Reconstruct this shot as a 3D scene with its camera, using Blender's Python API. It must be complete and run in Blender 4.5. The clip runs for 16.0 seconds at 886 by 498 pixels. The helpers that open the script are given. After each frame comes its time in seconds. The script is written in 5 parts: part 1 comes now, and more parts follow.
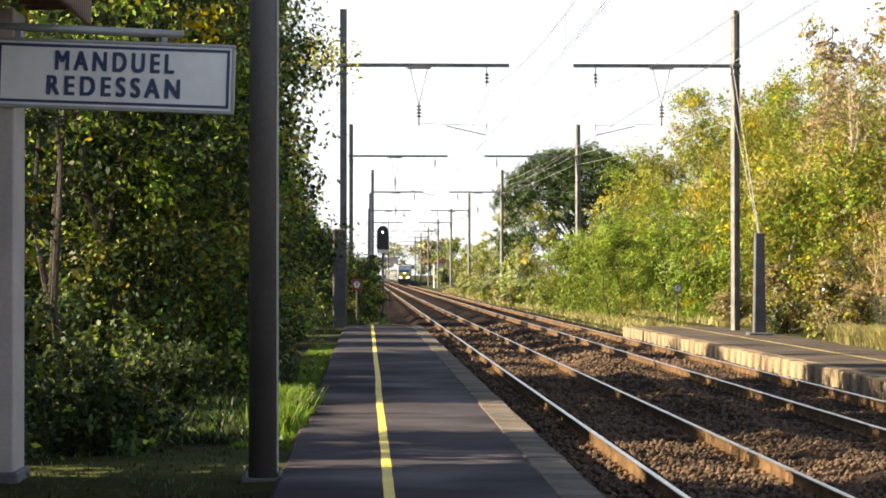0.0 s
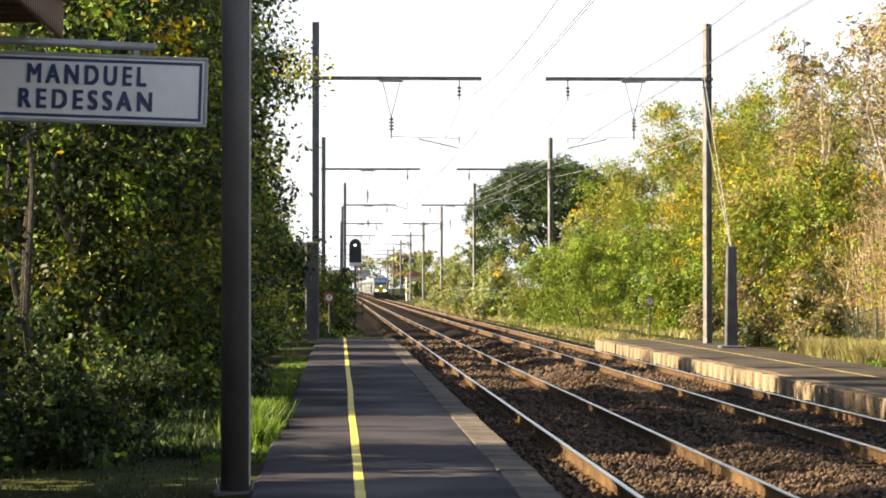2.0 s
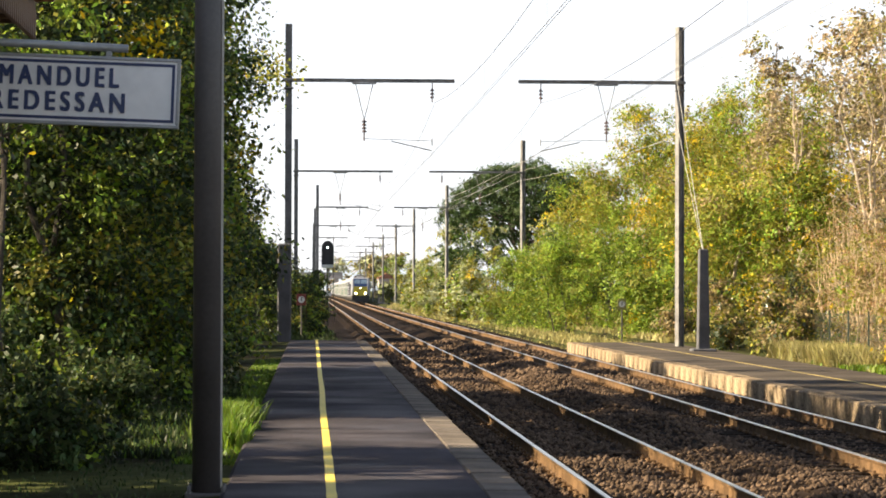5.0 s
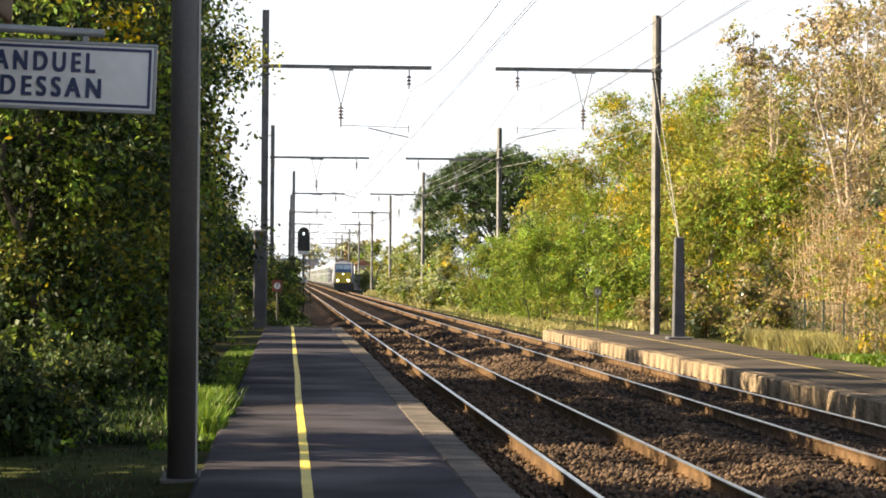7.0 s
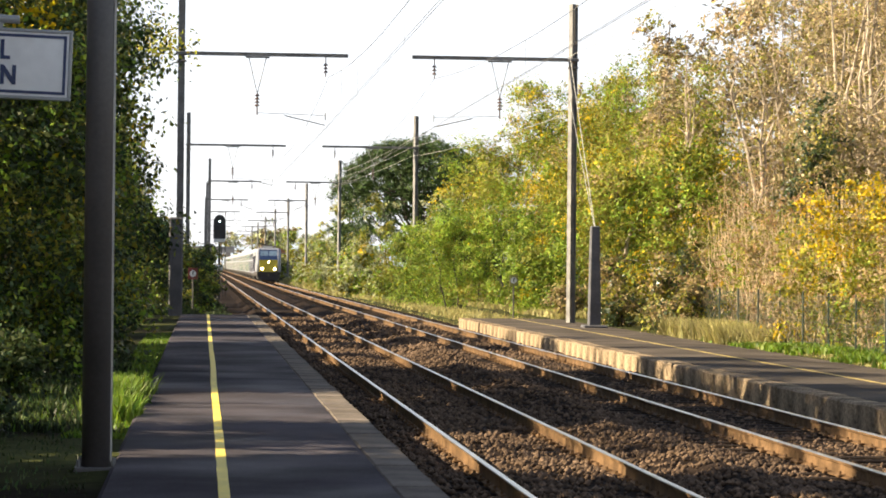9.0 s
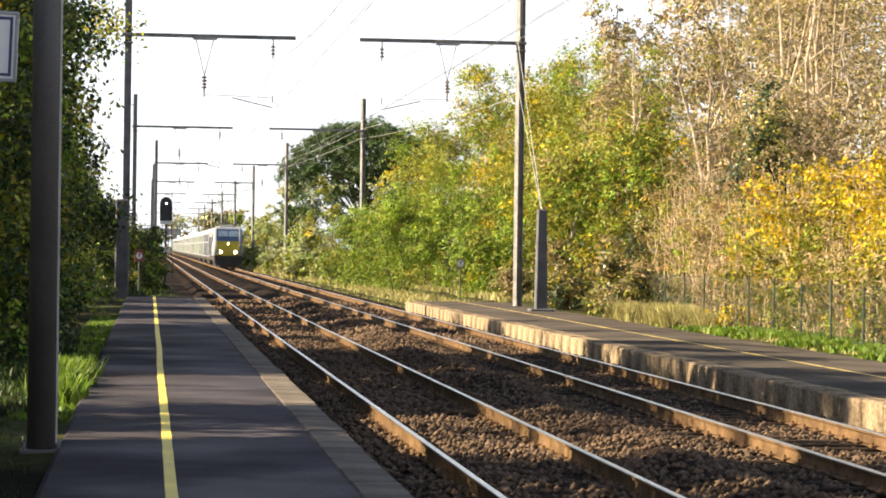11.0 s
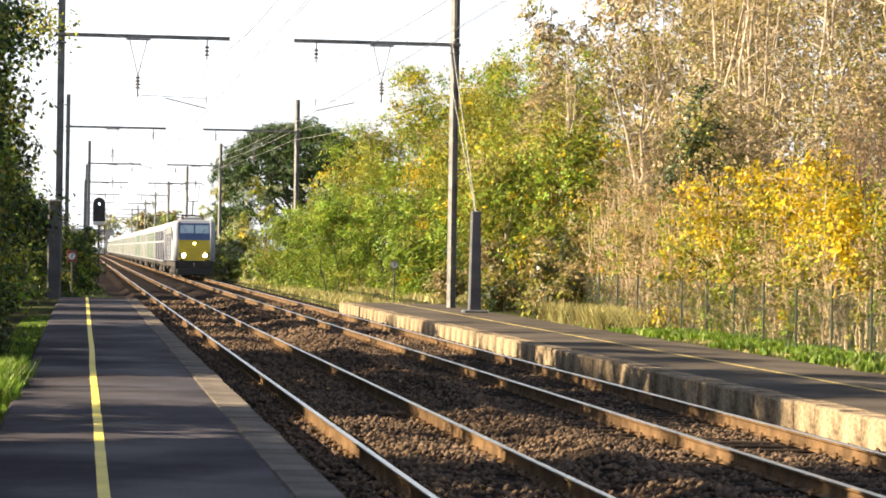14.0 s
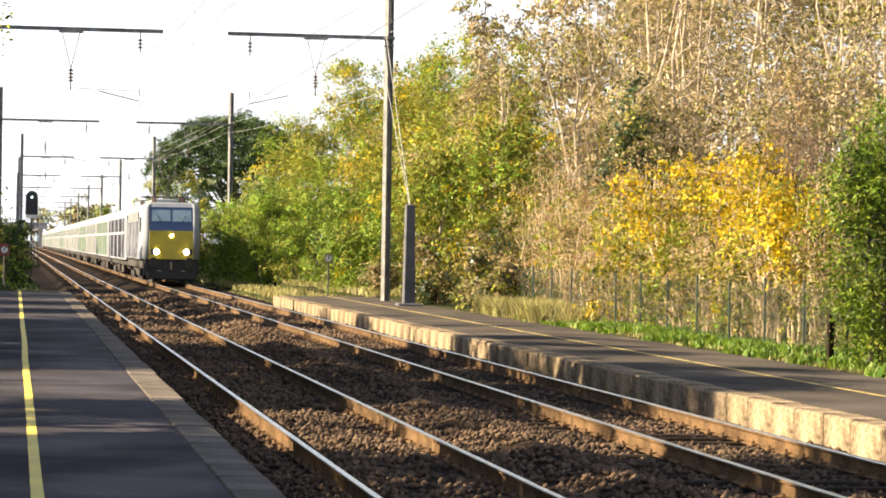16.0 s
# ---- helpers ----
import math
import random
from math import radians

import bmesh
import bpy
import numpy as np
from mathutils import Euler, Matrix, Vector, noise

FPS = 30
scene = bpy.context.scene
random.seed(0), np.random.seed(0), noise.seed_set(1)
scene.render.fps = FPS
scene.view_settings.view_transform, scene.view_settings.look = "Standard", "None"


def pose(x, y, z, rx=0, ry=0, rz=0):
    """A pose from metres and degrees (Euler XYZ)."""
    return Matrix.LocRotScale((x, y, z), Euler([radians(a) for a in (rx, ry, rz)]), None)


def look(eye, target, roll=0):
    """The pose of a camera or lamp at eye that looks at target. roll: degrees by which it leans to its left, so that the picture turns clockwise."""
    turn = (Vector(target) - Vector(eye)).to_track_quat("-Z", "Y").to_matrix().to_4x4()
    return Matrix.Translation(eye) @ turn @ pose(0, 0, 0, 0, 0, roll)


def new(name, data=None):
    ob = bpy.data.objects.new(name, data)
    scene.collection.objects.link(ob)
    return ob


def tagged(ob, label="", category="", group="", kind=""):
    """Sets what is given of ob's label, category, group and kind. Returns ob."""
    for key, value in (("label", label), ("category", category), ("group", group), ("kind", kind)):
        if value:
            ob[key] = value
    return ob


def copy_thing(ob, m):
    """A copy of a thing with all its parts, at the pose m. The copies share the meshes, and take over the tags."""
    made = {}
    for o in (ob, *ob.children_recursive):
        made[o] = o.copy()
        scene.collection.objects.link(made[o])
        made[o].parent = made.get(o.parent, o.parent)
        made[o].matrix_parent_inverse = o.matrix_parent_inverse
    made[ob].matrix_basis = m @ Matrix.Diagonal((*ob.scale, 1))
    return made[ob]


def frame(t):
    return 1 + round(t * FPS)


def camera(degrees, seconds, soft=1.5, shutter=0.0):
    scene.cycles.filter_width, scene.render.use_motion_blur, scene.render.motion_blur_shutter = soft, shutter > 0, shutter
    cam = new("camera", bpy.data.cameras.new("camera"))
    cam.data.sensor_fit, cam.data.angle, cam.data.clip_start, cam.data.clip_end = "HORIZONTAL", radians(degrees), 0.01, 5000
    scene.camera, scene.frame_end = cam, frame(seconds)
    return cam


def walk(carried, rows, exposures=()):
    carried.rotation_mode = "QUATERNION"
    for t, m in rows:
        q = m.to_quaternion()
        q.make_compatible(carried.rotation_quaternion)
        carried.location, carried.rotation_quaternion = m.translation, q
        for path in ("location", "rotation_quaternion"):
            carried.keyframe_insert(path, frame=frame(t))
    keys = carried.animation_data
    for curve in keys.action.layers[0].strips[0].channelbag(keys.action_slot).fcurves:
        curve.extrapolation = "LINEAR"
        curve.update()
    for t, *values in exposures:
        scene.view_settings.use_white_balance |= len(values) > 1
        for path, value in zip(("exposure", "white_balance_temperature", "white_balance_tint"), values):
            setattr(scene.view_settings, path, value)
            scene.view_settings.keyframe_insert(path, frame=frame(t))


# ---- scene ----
# the camera stands on a platform and pans to the right
EYE = 1.65
cam = camera(19.77, 16.0, soft=1.8)
ROWS = [
    (0, -1.706, 0.586, 0.000),
    (0.5, -1.741, 0.726, 0.059),
    (1, -2.113, 0.820, -0.039),
    (1.5, -2.223, 0.860, -0.151),
    (2, -2.328, 0.879, -0.002),
    (2.5, -2.483, 0.965, -0.137),
    (3, -2.656, 1.019, -0.079),
    (3.5, -2.758, 0.975, -0.019),
    (6, -3.115, 0.896, 0.359),
    (6.5, -3.187, 0.773, 0.484),
    (7, -3.489, 0.644, 0.441),
    (7.5, -3.992, 0.553, 0.578),
    (8, -4.406, 0.527, 0.558),
    (8.5, -4.918, 0.526, 0.569),
    (9, -5.378, 0.395, 0.580),
    (11.5, -6.779, -0.014, 0.790),
    (12, -6.979, -0.042, 0.754),
    (12.5, -7.242, -0.040, 0.712),
    (13, -7.520, -0.078, 0.798),
    (13.5, -7.757, -0.057, 0.854),
    (14, -8.067, 0.079, 0.902),
    (14.5, -8.397, 0.108, 1.029),
    (15, -8.686, 0.084, 0.790),
    (15.5, -9.134, -0.015, 0.959),
    (16, -9.553, -0.050, 0.885),
]
walk(cam, [(t, pose(0, 0, EYE, 90 + pitch, 0, yaw) @ pose(0, 0, 0, 0, 0, roll)) for t, yaw, pitch, roll in ROWS],
     exposures=[(0, 1.89), (3.5, 1.81), (6, 1.78), (9, 1.82), (11.5, 1.93), (16, 1.96)])

# ---- world and sun ----
SUN_TO = Vector((-1.0, 0.10, 0.56)).normalized()
world = bpy.data.worlds.new("sky")
scene.world = world
world.use_nodes = True
wn = world.node_tree.nodes
sky = wn.new("ShaderNodeTexSky")
sky.sky_type, sky.sun_disc = "NISHITA", False
sky.sun_elevation = math.asin(SUN_TO.z)
sky.sun_rotation = math.atan2(SUN_TO.x, SUN_TO.y)
sky.air_density, sky.dust_density, sky.ozone_density = 1.0, 0.4, 1.0
wn["Background"].inputs["Strength"].default_value = 0.051
# white autumn haze, thick at the horizon and thinning upwards
veil = wn.new("ShaderNodeMix")
veil.data_type = "RGBA"
veil.inputs["B"].default_value = (7.4, 7.5, 8.0, 1)
way_up, height_of, thinning = wn.new("ShaderNodeTexCoord"), wn.new("ShaderNodeSeparateXYZ"), wn.new("ShaderNodeMapRange")
thinning.interpolation_type = "SMOOTHSTEP"
thinning.inputs["From Min"].default_value, thinning.inputs["From Max"].default_value = 0.05, 0.6
thinning.inputs["To Min"].default_value, thinning.inputs["To Max"].default_value = 0.8, 0.12
world.node_tree.links.new(way_up.outputs["Generated"], height_of.inputs[0])
world.node_tree.links.new(height_of.outputs["Z"], thinning.inputs["Value"])
world.node_tree.links.new(thinning.outputs["Result"], veil.inputs["Factor"])
world.node_tree.links.new(sky.outputs[0], veil.inputs["A"])
world.node_tree.links.new(veil.outputs["Result"], wn["Background"].inputs["Color"])
sun = new("sun", bpy.data.lights.new("sun", "SUN"))
sun.data.energy, sun.data.angle, sun.data.color = 5.0, radians(0.6), (1.0, 0.83, 0.57)
sun.matrix_basis = look((-60, 0, 60), Vector((-60, 0, 60)) - SUN_TO)
scene.view_settings.exposure = 1.93

# ---- materials ----
def material(name, color, rough=0.8, metal=0.0, vary=0.25, scale=4.0, fine=60.0, bump=0.2, second=None, spec=0.5, island=0.0, piece=0.0, translucent=0.0, hue=0.0):
    """A surface with two scales of variation, fine relief, and per-leaf or per-piece differences."""
    m = bpy.data.materials.new(name)
    m.use_nodes = True
    n, l = m.node_tree.nodes, m.node_tree.links
    b = n["Principled BSDF"]
    tc = n.new("ShaderNodeTexCoord")
    big, small = n.new("ShaderNodeTexNoise"), n.new("ShaderNodeTexNoise")
    for t, s in ((big, scale), (small, fine)):
        t.inputs["Scale"].default_value, t.inputs["Detail"].default_value = s, 4.0
        l.new(tc.outputs["Object"], t.inputs["Vector"])
    mix = n.new("ShaderNodeMix")
    mix.data_type = "RGBA"
    dark = [c * (1 - vary) for c in color]
    light = second or [min(1, c * (1 + vary)) for c in color]
    mix.inputs["A"].default_value, mix.inputs["B"].default_value = (*dark, 1), (*light, 1)
    ramp = n.new("ShaderNodeMapRange")
    ramp.inputs["From Min"].default_value, ramp.inputs["From Max"].default_value = 0.35, 0.65
    l.new(big.outputs["Fac"], ramp.inputs["Value"])
    l.new(ramp.outputs["Result"], mix.inputs["Factor"])
    out = mix.outputs["Result"]
    hsv = n.new("ShaderNodeHueSaturation")
    val = n.new("ShaderNodeMapRange")
    val.inputs["From Min"].default_value, val.inputs["From Max"].default_value = 0.3, 0.7
    val.inputs["To Min"].default_value, val.inputs["To Max"].default_value = 1 - vary * 0.7, 1 + vary * 0.7
    l.new(small.outputs["Fac"], val.inputs["Value"])
    l.new(out, hsv.inputs["Color"])
    value = val.outputs["Result"]
    if island or piece:
        rnd = n.new("ShaderNodeNewGeometry").outputs["Random Per Island"] if island else n.new("ShaderNodeObjectInfo").outputs["Random"]
        r = n.new("ShaderNodeMapRange")
        r.inputs["To Min"].default_value, r.inputs["To Max"].default_value = 1 - (island or piece), 1 + (island or piece)
        l.new(rnd, r.inputs["Value"])
        mul = n.new("ShaderNodeMath")
        mul.operation = "MULTIPLY"
        l.new(value, mul.inputs[0]), l.new(r.outputs["Result"], mul.inputs[1])
        value = mul.outputs[0]
        if hue:
            h = n.new("ShaderNodeMapRange")
            h.inputs["To Min"].default_value, h.inputs["To Max"].default_value = 0.5 - hue, 0.5 + hue
            w = n.new("ShaderNodeMath")
            w.operation = "FRACT"
            k = n.new("ShaderNodeMath")
            k.operation = "MULTIPLY"
            k.inputs[1].default_value = 7.31
            l.new(rnd, k.inputs[0]), l.new(k.outputs[0], w.inputs[0])
            l.new(w.outputs[0], h.inputs["Value"]), l.new(h.outputs["Result"], hsv.inputs["Hue"])
    l.new(value, hsv.inputs["Value"])
    l.new(hsv.outputs["Color"], b.inputs["Base Color"])
    b.inputs["Roughness"].default_value, b.inputs["Metallic"].default_value = rough, metal
    b.inputs["Specular IOR Level"].default_value = spec
    if bump:
        bp = n.new("ShaderNodeBump")
        bp.inputs["Strength"].default_value, bp.inputs["Distance"].default_value = bump, 0.02
        l.new(small.outputs["Fac"], bp.inputs["Height"])
        l.new(bp.outputs["Normal"], b.inputs["Normal"])
    if translucent:
        tr, ms = n.new("ShaderNodeBsdfTranslucent"), n.new("ShaderNodeMixShader")
        l.new(hsv.outputs["Color"], tr.inputs["Color"])
        ms.inputs[0].default_value = translucent
        l.new(b.outputs[0], ms.inputs[1]), l.new(tr.outputs[0], ms.inputs[2])
        l.new(ms.outputs[0], n["Material Output"].inputs["Surface"])
    return m


def glow(name, color, strength):
    m = bpy.data.materials.new(name)
    m.use_nodes = True
    b = m.node_tree.nodes["Principled BSDF"]
    b.inputs["Base Color"].default_value = (*color, 1)
    b.inputs["Emission Color"].default_value, b.inputs["Emission Strength"].default_value = (*color, 1), strength
    return m


ASPHALT = material("asphalt", (0.04876, 0.04346, 0.04982), 0.8, vary=0.4, scale=0.6, fine=45, bump=0.5, spec=0.06)


def worn_smooth(m, low, high, scale):
    """Patches that feet have worn smoother than the rest."""
    n, l = m.node_tree.nodes, m.node_tree.links
    tc, t, r = n.new("ShaderNodeTexCoord"), n.new("ShaderNodeTexNoise"), n.new("ShaderNodeMapRange")
    t.inputs["Scale"].default_value, t.inputs["Detail"].default_value = scale, 5.0
    r.inputs["From Min"].default_value, r.inputs["From Max"].default_value = 0.42, 0.62
    r.inputs["To Min"].default_value, r.inputs["To Max"].default_value = high, low
    l.new(tc.outputs["Object"], t.inputs["Vector"]), l.new(t.outputs["Fac"], r.inputs["Value"])
    l.new(r.outputs["Result"], n["Principled BSDF"].inputs["Roughness"])


worn_smooth(ASPHALT, 0.62, 0.98, 0.45)
# far platform's asphalt: sunlight is put into its paler, browner colour
ASPHALT_SUNLIT = material("sunlit_asphalt", (0.07437, 0.06247, 0.05236), 0.95, vary=0.3, scale=0.5, fine=30, bump=0.35, spec=0.05)
COPING = material("concrete_coping", (0.125, 0.105, 0.088), 0.85, vary=0.25, scale=2, fine=30, bump=0.3, piece=0.15, spec=0.05)
STONE = material("platform_stone", (0.204, 0.153, 0.09996), 0.9, vary=0.55, scale=2.5, fine=20, bump=0.5, piece=0.12, spec=0.08)
WORNYELLOW = material("worn_yellow_paint", (0.30, 0.225, 0.06), 0.7, vary=0.4, scale=3, fine=30, bump=0.1)
YELLOW = material("yellow_paint", (0.72, 0.55, 0.07), 0.6, vary=0.12, scale=3, fine=50, bump=0.1)
RUST = material("rusty_rail", (0.1125, 0.0675, 0.0345), 0.8, vary=0.35, scale=3, fine=30, bump=0.3, spec=0.1)
RAILTOP = material("polished_rail", (0.55, 0.53, 0.50), 0.28, 1.0, vary=0.1, scale=2, fine=20, bump=0.02)
SLEEPER = material("sleeper_wood", (0.02688, 0.0192, 0.01408), 0.9, vary=0.3, scale=3, fine=25, bump=0.5, piece=0.25, spec=0.05)
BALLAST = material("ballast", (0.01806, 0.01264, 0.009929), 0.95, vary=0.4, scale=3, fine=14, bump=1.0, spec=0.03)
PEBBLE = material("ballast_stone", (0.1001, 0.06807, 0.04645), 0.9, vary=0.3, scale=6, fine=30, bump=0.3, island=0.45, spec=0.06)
SOIL = material("soil", (0.02028, 0.01677, 0.00975), 0.95, vary=0.4, scale=0.3, fine=6, bump=0.8, second=(0.055, 0.062, 0.02), spec=0.03)
STEEL = material("weathered_steel", (0.17, 0.165, 0.16), 0.65, 0.1, vary=0.3, scale=2, fine=20, bump=0.1)
POLE = material("grey_pole_paint", (0.075, 0.068, 0.064), 0.5, 0.0, vary=0.15, scale=1.5, fine=30, bump=0.05)
CONCRETE = material("concrete", (0.0875, 0.0875, 0.098), 0.9, vary=0.2, scale=2, fine=20, bump=0.3)
WIRE = material("old_copper_wire", (0.10, 0.09, 0.08), 0.5, 0.5, vary=0.1, bump=0)
CABLE = material("pale_feeder_cable", (0.42, 0.40, 0.36), 0.5, 0.3, vary=0.1, bump=0)
GLASSY = material("brown_porcelain", (0.10, 0.07, 0.06), 0.25, vary=0.1, bump=0)
WHITE = material("white_enamel", (0.72, 0.72, 0.70), 0.4, vary=0.06, scale=2, fine=10, bump=0.03)
BLUE = material("blue_enamel", (0.014, 0.03, 0.10), 0.4, vary=0.1, bump=0)
SIGNFRAME = material("grey_sign_frame", (0.30, 0.31, 0.31), 0.45, 0.4, vary=0.1, bump=0.03)
PLASTER = material("station_plaster", (0.36, 0.324, 0.302), 0.9, vary=0.12, scale=1.2, fine=25, bump=0.25)
WOOD = material("brown_eaves_wood", (0.16, 0.095, 0.055), 0.75, vary=0.3, scale=3, fine=30, bump=0.3)
ROOFTILE = material("roof_tile", (0.34, 0.15, 0.09), 0.9, vary=0.3, scale=4, fine=20, bump=0.3, piece=0.2)
BLACK = material("black_paint", (0.012, 0.012, 0.014), 0.45, vary=0.2, bump=0.02)
RED = material("red_paint", (0.22, 0.05, 0.035), 0.5, vary=0.1, bump=0.02)
BARK = material("bark", (0.05, 0.04, 0.031), 0.95, vary=0.4, scale=6, fine=30, bump=0.6)
PALEBARK = material("pale_bark", (0.38, 0.31, 0.23), 0.9, vary=0.3, scale=5, fine=30, bump=0.4)
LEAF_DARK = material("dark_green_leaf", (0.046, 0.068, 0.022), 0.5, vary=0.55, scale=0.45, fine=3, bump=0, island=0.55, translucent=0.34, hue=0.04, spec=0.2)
LEAF_GREEN = material("green_leaf", (0.1881, 0.2645, 0.02736), 0.55, vary=0.4, scale=0.5, fine=2, bump=0, island=0.45, translucent=0.25, hue=0.03, spec=0.2)
LEAF_OLIVE = material("yellow_green_leaf", (0.24, 0.232, 0.03), 0.55, vary=0.4, scale=0.35, fine=2, bump=0, island=0.45, translucent=0.25, hue=0.035, spec=0.2)
LEAF_YELLOW = material("yellow_leaf", (0.552, 0.3956, 0.01288), 0.55, vary=0.2, scale=0.5, fine=2, bump=0, island=0.35, translucent=0.35, hue=0.02, spec=0.2)
LEAF_DRY = material("dry_brown_leaf", (0.322, 0.2415, 0.1207), 0.7, vary=0.25, scale=0.6, fine=3, bump=0, island=0.45, translucent=0.25, hue=0.02, spec=0.2)
LEAF_PINE = material("pine_needles", (0.04875, 0.08288, 0.02145), 0.6, vary=0.25, scale=0.5, fine=2, bump=0, island=0.45, translucent=0.15, hue=0.02, spec=0.2)
GRASS = material("grass_blade", (0.1144, 0.1847, 0.01319), 0.6, vary=0.2, scale=0.8, fine=3, bump=0, island=0.4, translucent=0.4, hue=0.025)
DRYGRASS = material("dry_grass_blade", (0.2938, 0.2611, 0.09248), 0.7, vary=0.25, scale=0.6, fine=3, bump=0, island=0.4, translucent=0.3, hue=0.02)
LEAF_BEIGE = material("pale_dry_leaf", (0.3344, 0.2664, 0.1515), 0.7, vary=0.25, scale=0.6, fine=3, bump=0, island=0.45, translucent=0.25, hue=0.02, spec=0.2)
LEAF_LAUREL = material("glossy_laurel_leaf", (0.1125, 0.1665, 0.0108), 0.45, vary=0.2, scale=0.8, fine=3, bump=0, island=0.4, translucent=0.2, hue=0.02, spec=0.2)
IVY = material("ivy_leaf", (0.05, 0.075, 0.025), 0.4, vary=0.3, scale=0.8, fine=3, bump=0, island=0.5, translucent=0.15, hue=0.02)
TWIG = material("tan_twig", (0.552, 0.4195, 0.265), 0.9, vary=0.3, scale=3, fine=20, bump=0.2)
FENCE = material("green_fence_wire", (0.035, 0.05, 0.038), 0.5, 0.2, vary=0.15, bump=0)
SILVER = material("silver_white_paint", (0.27, 0.28, 0.32), 0.75, 0.1, vary=0.1, scale=0.8, fine=6, bump=0.03, spec=0.08)
TRAINGREEN = material("green_coach_paint", (0.03, 0.11, 0.055), 0.75, vary=0.15, scale=0.6, fine=5, bump=0.03, spec=0.08)
TRAINYELLOW = material("yellow_cab_paint", (0.44, 0.335, 0.012), 0.4, vary=0.08, scale=1, fine=8, bump=0.02)
STRIPE = material("dark_livery_stripe", (0.018, 0.018, 0.03), 0.75, vary=0.2, scale=0.8, fine=6, bump=0.02, spec=0.08)
CABGREY = material("blue_cab_surround", (0.035, 0.065, 0.16), 0.35, vary=0.1, bump=0.02)
UNDERFRAME = material("sooty_underframe", (0.04, 0.033, 0.028), 0.8, vary=0.3, scale=2, fine=10, bump=0.2)
WINDOW = material("train_window_glass", (0.05, 0.07, 0.08), 0.08, vary=0.1, bump=0, spec=1.0)
# the hills' blue is distance haze put into the colour
HILL = material("haze_tinted_hill", (0.33, 0.40, 0.50), 1.0, vary=0.12, scale=0.004, fine=0.02, bump=0)
FARWALL = material("far_white_render", (0.5, 0.43, 0.39), 0.9, vary=0.08, scale=1, bump=0.1)
# far foliage: the haze in front of it is mixed into the leaf colour
LEAF_HAZE = material("haze_tinted_leaf", (0.34, 0.36, 0.20), 0.8, vary=0.25, scale=0.2, fine=1, bump=0, island=0.35, translucent=0.2, hue=0.03, spec=0.2)
LEAF_WINTER = material("thin_winter_leaf", (0.2575, 0.2116, 0.1287), 0.8, vary=0.3, scale=0.3, fine=2, bump=0, island=0.5, translucent=0.2, hue=0.025, spec=0.2)
LEAF_RUST = material("reddish_dry_leaf", (0.36, 0.215, 0.105), 0.7, vary=0.3, scale=0.6, fine=3, bump=0, island=0.45, translucent=0.25, hue=0.02, spec=0.2)
COACHWHITE = material("cream_white_coach_paint", (0.23, 0.215, 0.2), 0.75, vary=0.12, scale=0.8, fine=6, bump=0.03, spec=0.08)
COACHGREY = material("grey_coach_paint", (0.055, 0.055, 0.062), 0.75, vary=0.15, scale=0.8, fine=6, bump=0.03, spec=0.08)
BRAMBLE = material("bramble_stem", (0.09, 0.052, 0.04), 0.9, vary=0.3, scale=3, fine=20, bump=0.2)


# ---- mesh tools ----
def shape(name, bm, mat, smooth=False):
    me = bpy.data.meshes.new(name)
    bm.to_mesh(me)
    bm.free()
    me.materials.append(mat)
    if smooth:
        me.polygons.foreach_set("use_smooth", [True] * len(me.polygons))
    return me


def part(name, bm, mat, parent=None, label="", smooth=False):
    ob = new(name, shape(name, bm, mat, smooth) if isinstance(bm, bmesh.types.BMesh) else bm)
    if parent is not None:
        ob.parent = parent
    return tagged(ob, label)


def thing(name, at, label, category, group="", kind=""):
    ob = new(name)
    ob.matrix_basis = at if isinstance(at, Matrix) else pose(*at)
    return tagged(ob, label, category, group, kind)


def box(bm, c, s, m=None, bevel=0.0):
    """A box of size s round c, its edges bevelled."""
    got = bmesh.ops.create_cube(bm, size=1, matrix=(m or Matrix()) @ Matrix.Translation(c) @ Matrix.Diagonal((*s, 1)))
    if bevel:
        es = list({e for v in got["verts"] for e in v.link_edges})
        bmesh.ops.bevel(bm, geom=es, offset=bevel, segments=1, affect="EDGES")
    return bm


def boxes(*specs, bevel=0.0):
    bm = bmesh.new()
    for c, s in specs:
        box(bm, c, s, bevel=bevel)
    return bm


def rod(bm, a, b, r, r2=None, seg=8):
    """A round bar from a to b."""
    a, b = Vector(a), Vector(b)
    d = b - a
    q = d.to_track_quat("Z", "Y").to_matrix().to_4x4()
    bmesh.ops.create_cone(bm, cap_ends=True, segments=seg, radius1=r, radius2=r if r2 is None else r2, depth=d.length,
                          matrix=Matrix.Translation((a + b) / 2) @ q)
    return bm


def rods(*specs, seg=8):
    bm = bmesh.new()
    for s in specs:
        rod(bm, *s, seg=seg)
    return bm


def extrude_y(profile, y0, y1, steps=1, bm=None, wobble=0.0):
    """A closed profile of (x, z) pairs drawn out along y."""
    bm = bm or bmesh.new()
    rings = []
    for i in range(steps + 1):
        y = y0 + (y1 - y0) * i / steps
        w = wobble * (noise.noise((y * 0.3, 3.3, 0)))
        rings.append([bm.verts.new((x + w, y, z)) for x, z in profile])
    n = len(profile)
    for a, b in zip(rings, rings[1:]):
        for i in range(n):
            bm.faces.new((a[i], a[(i + 1) % n], b[(i + 1) % n], b[i]))
    bm.faces.new(rings[0][::-1]), bm.faces.new(rings[-1])
    bmesh.ops.recalc_face_normals(bm, faces=bm.faces)
    return bm


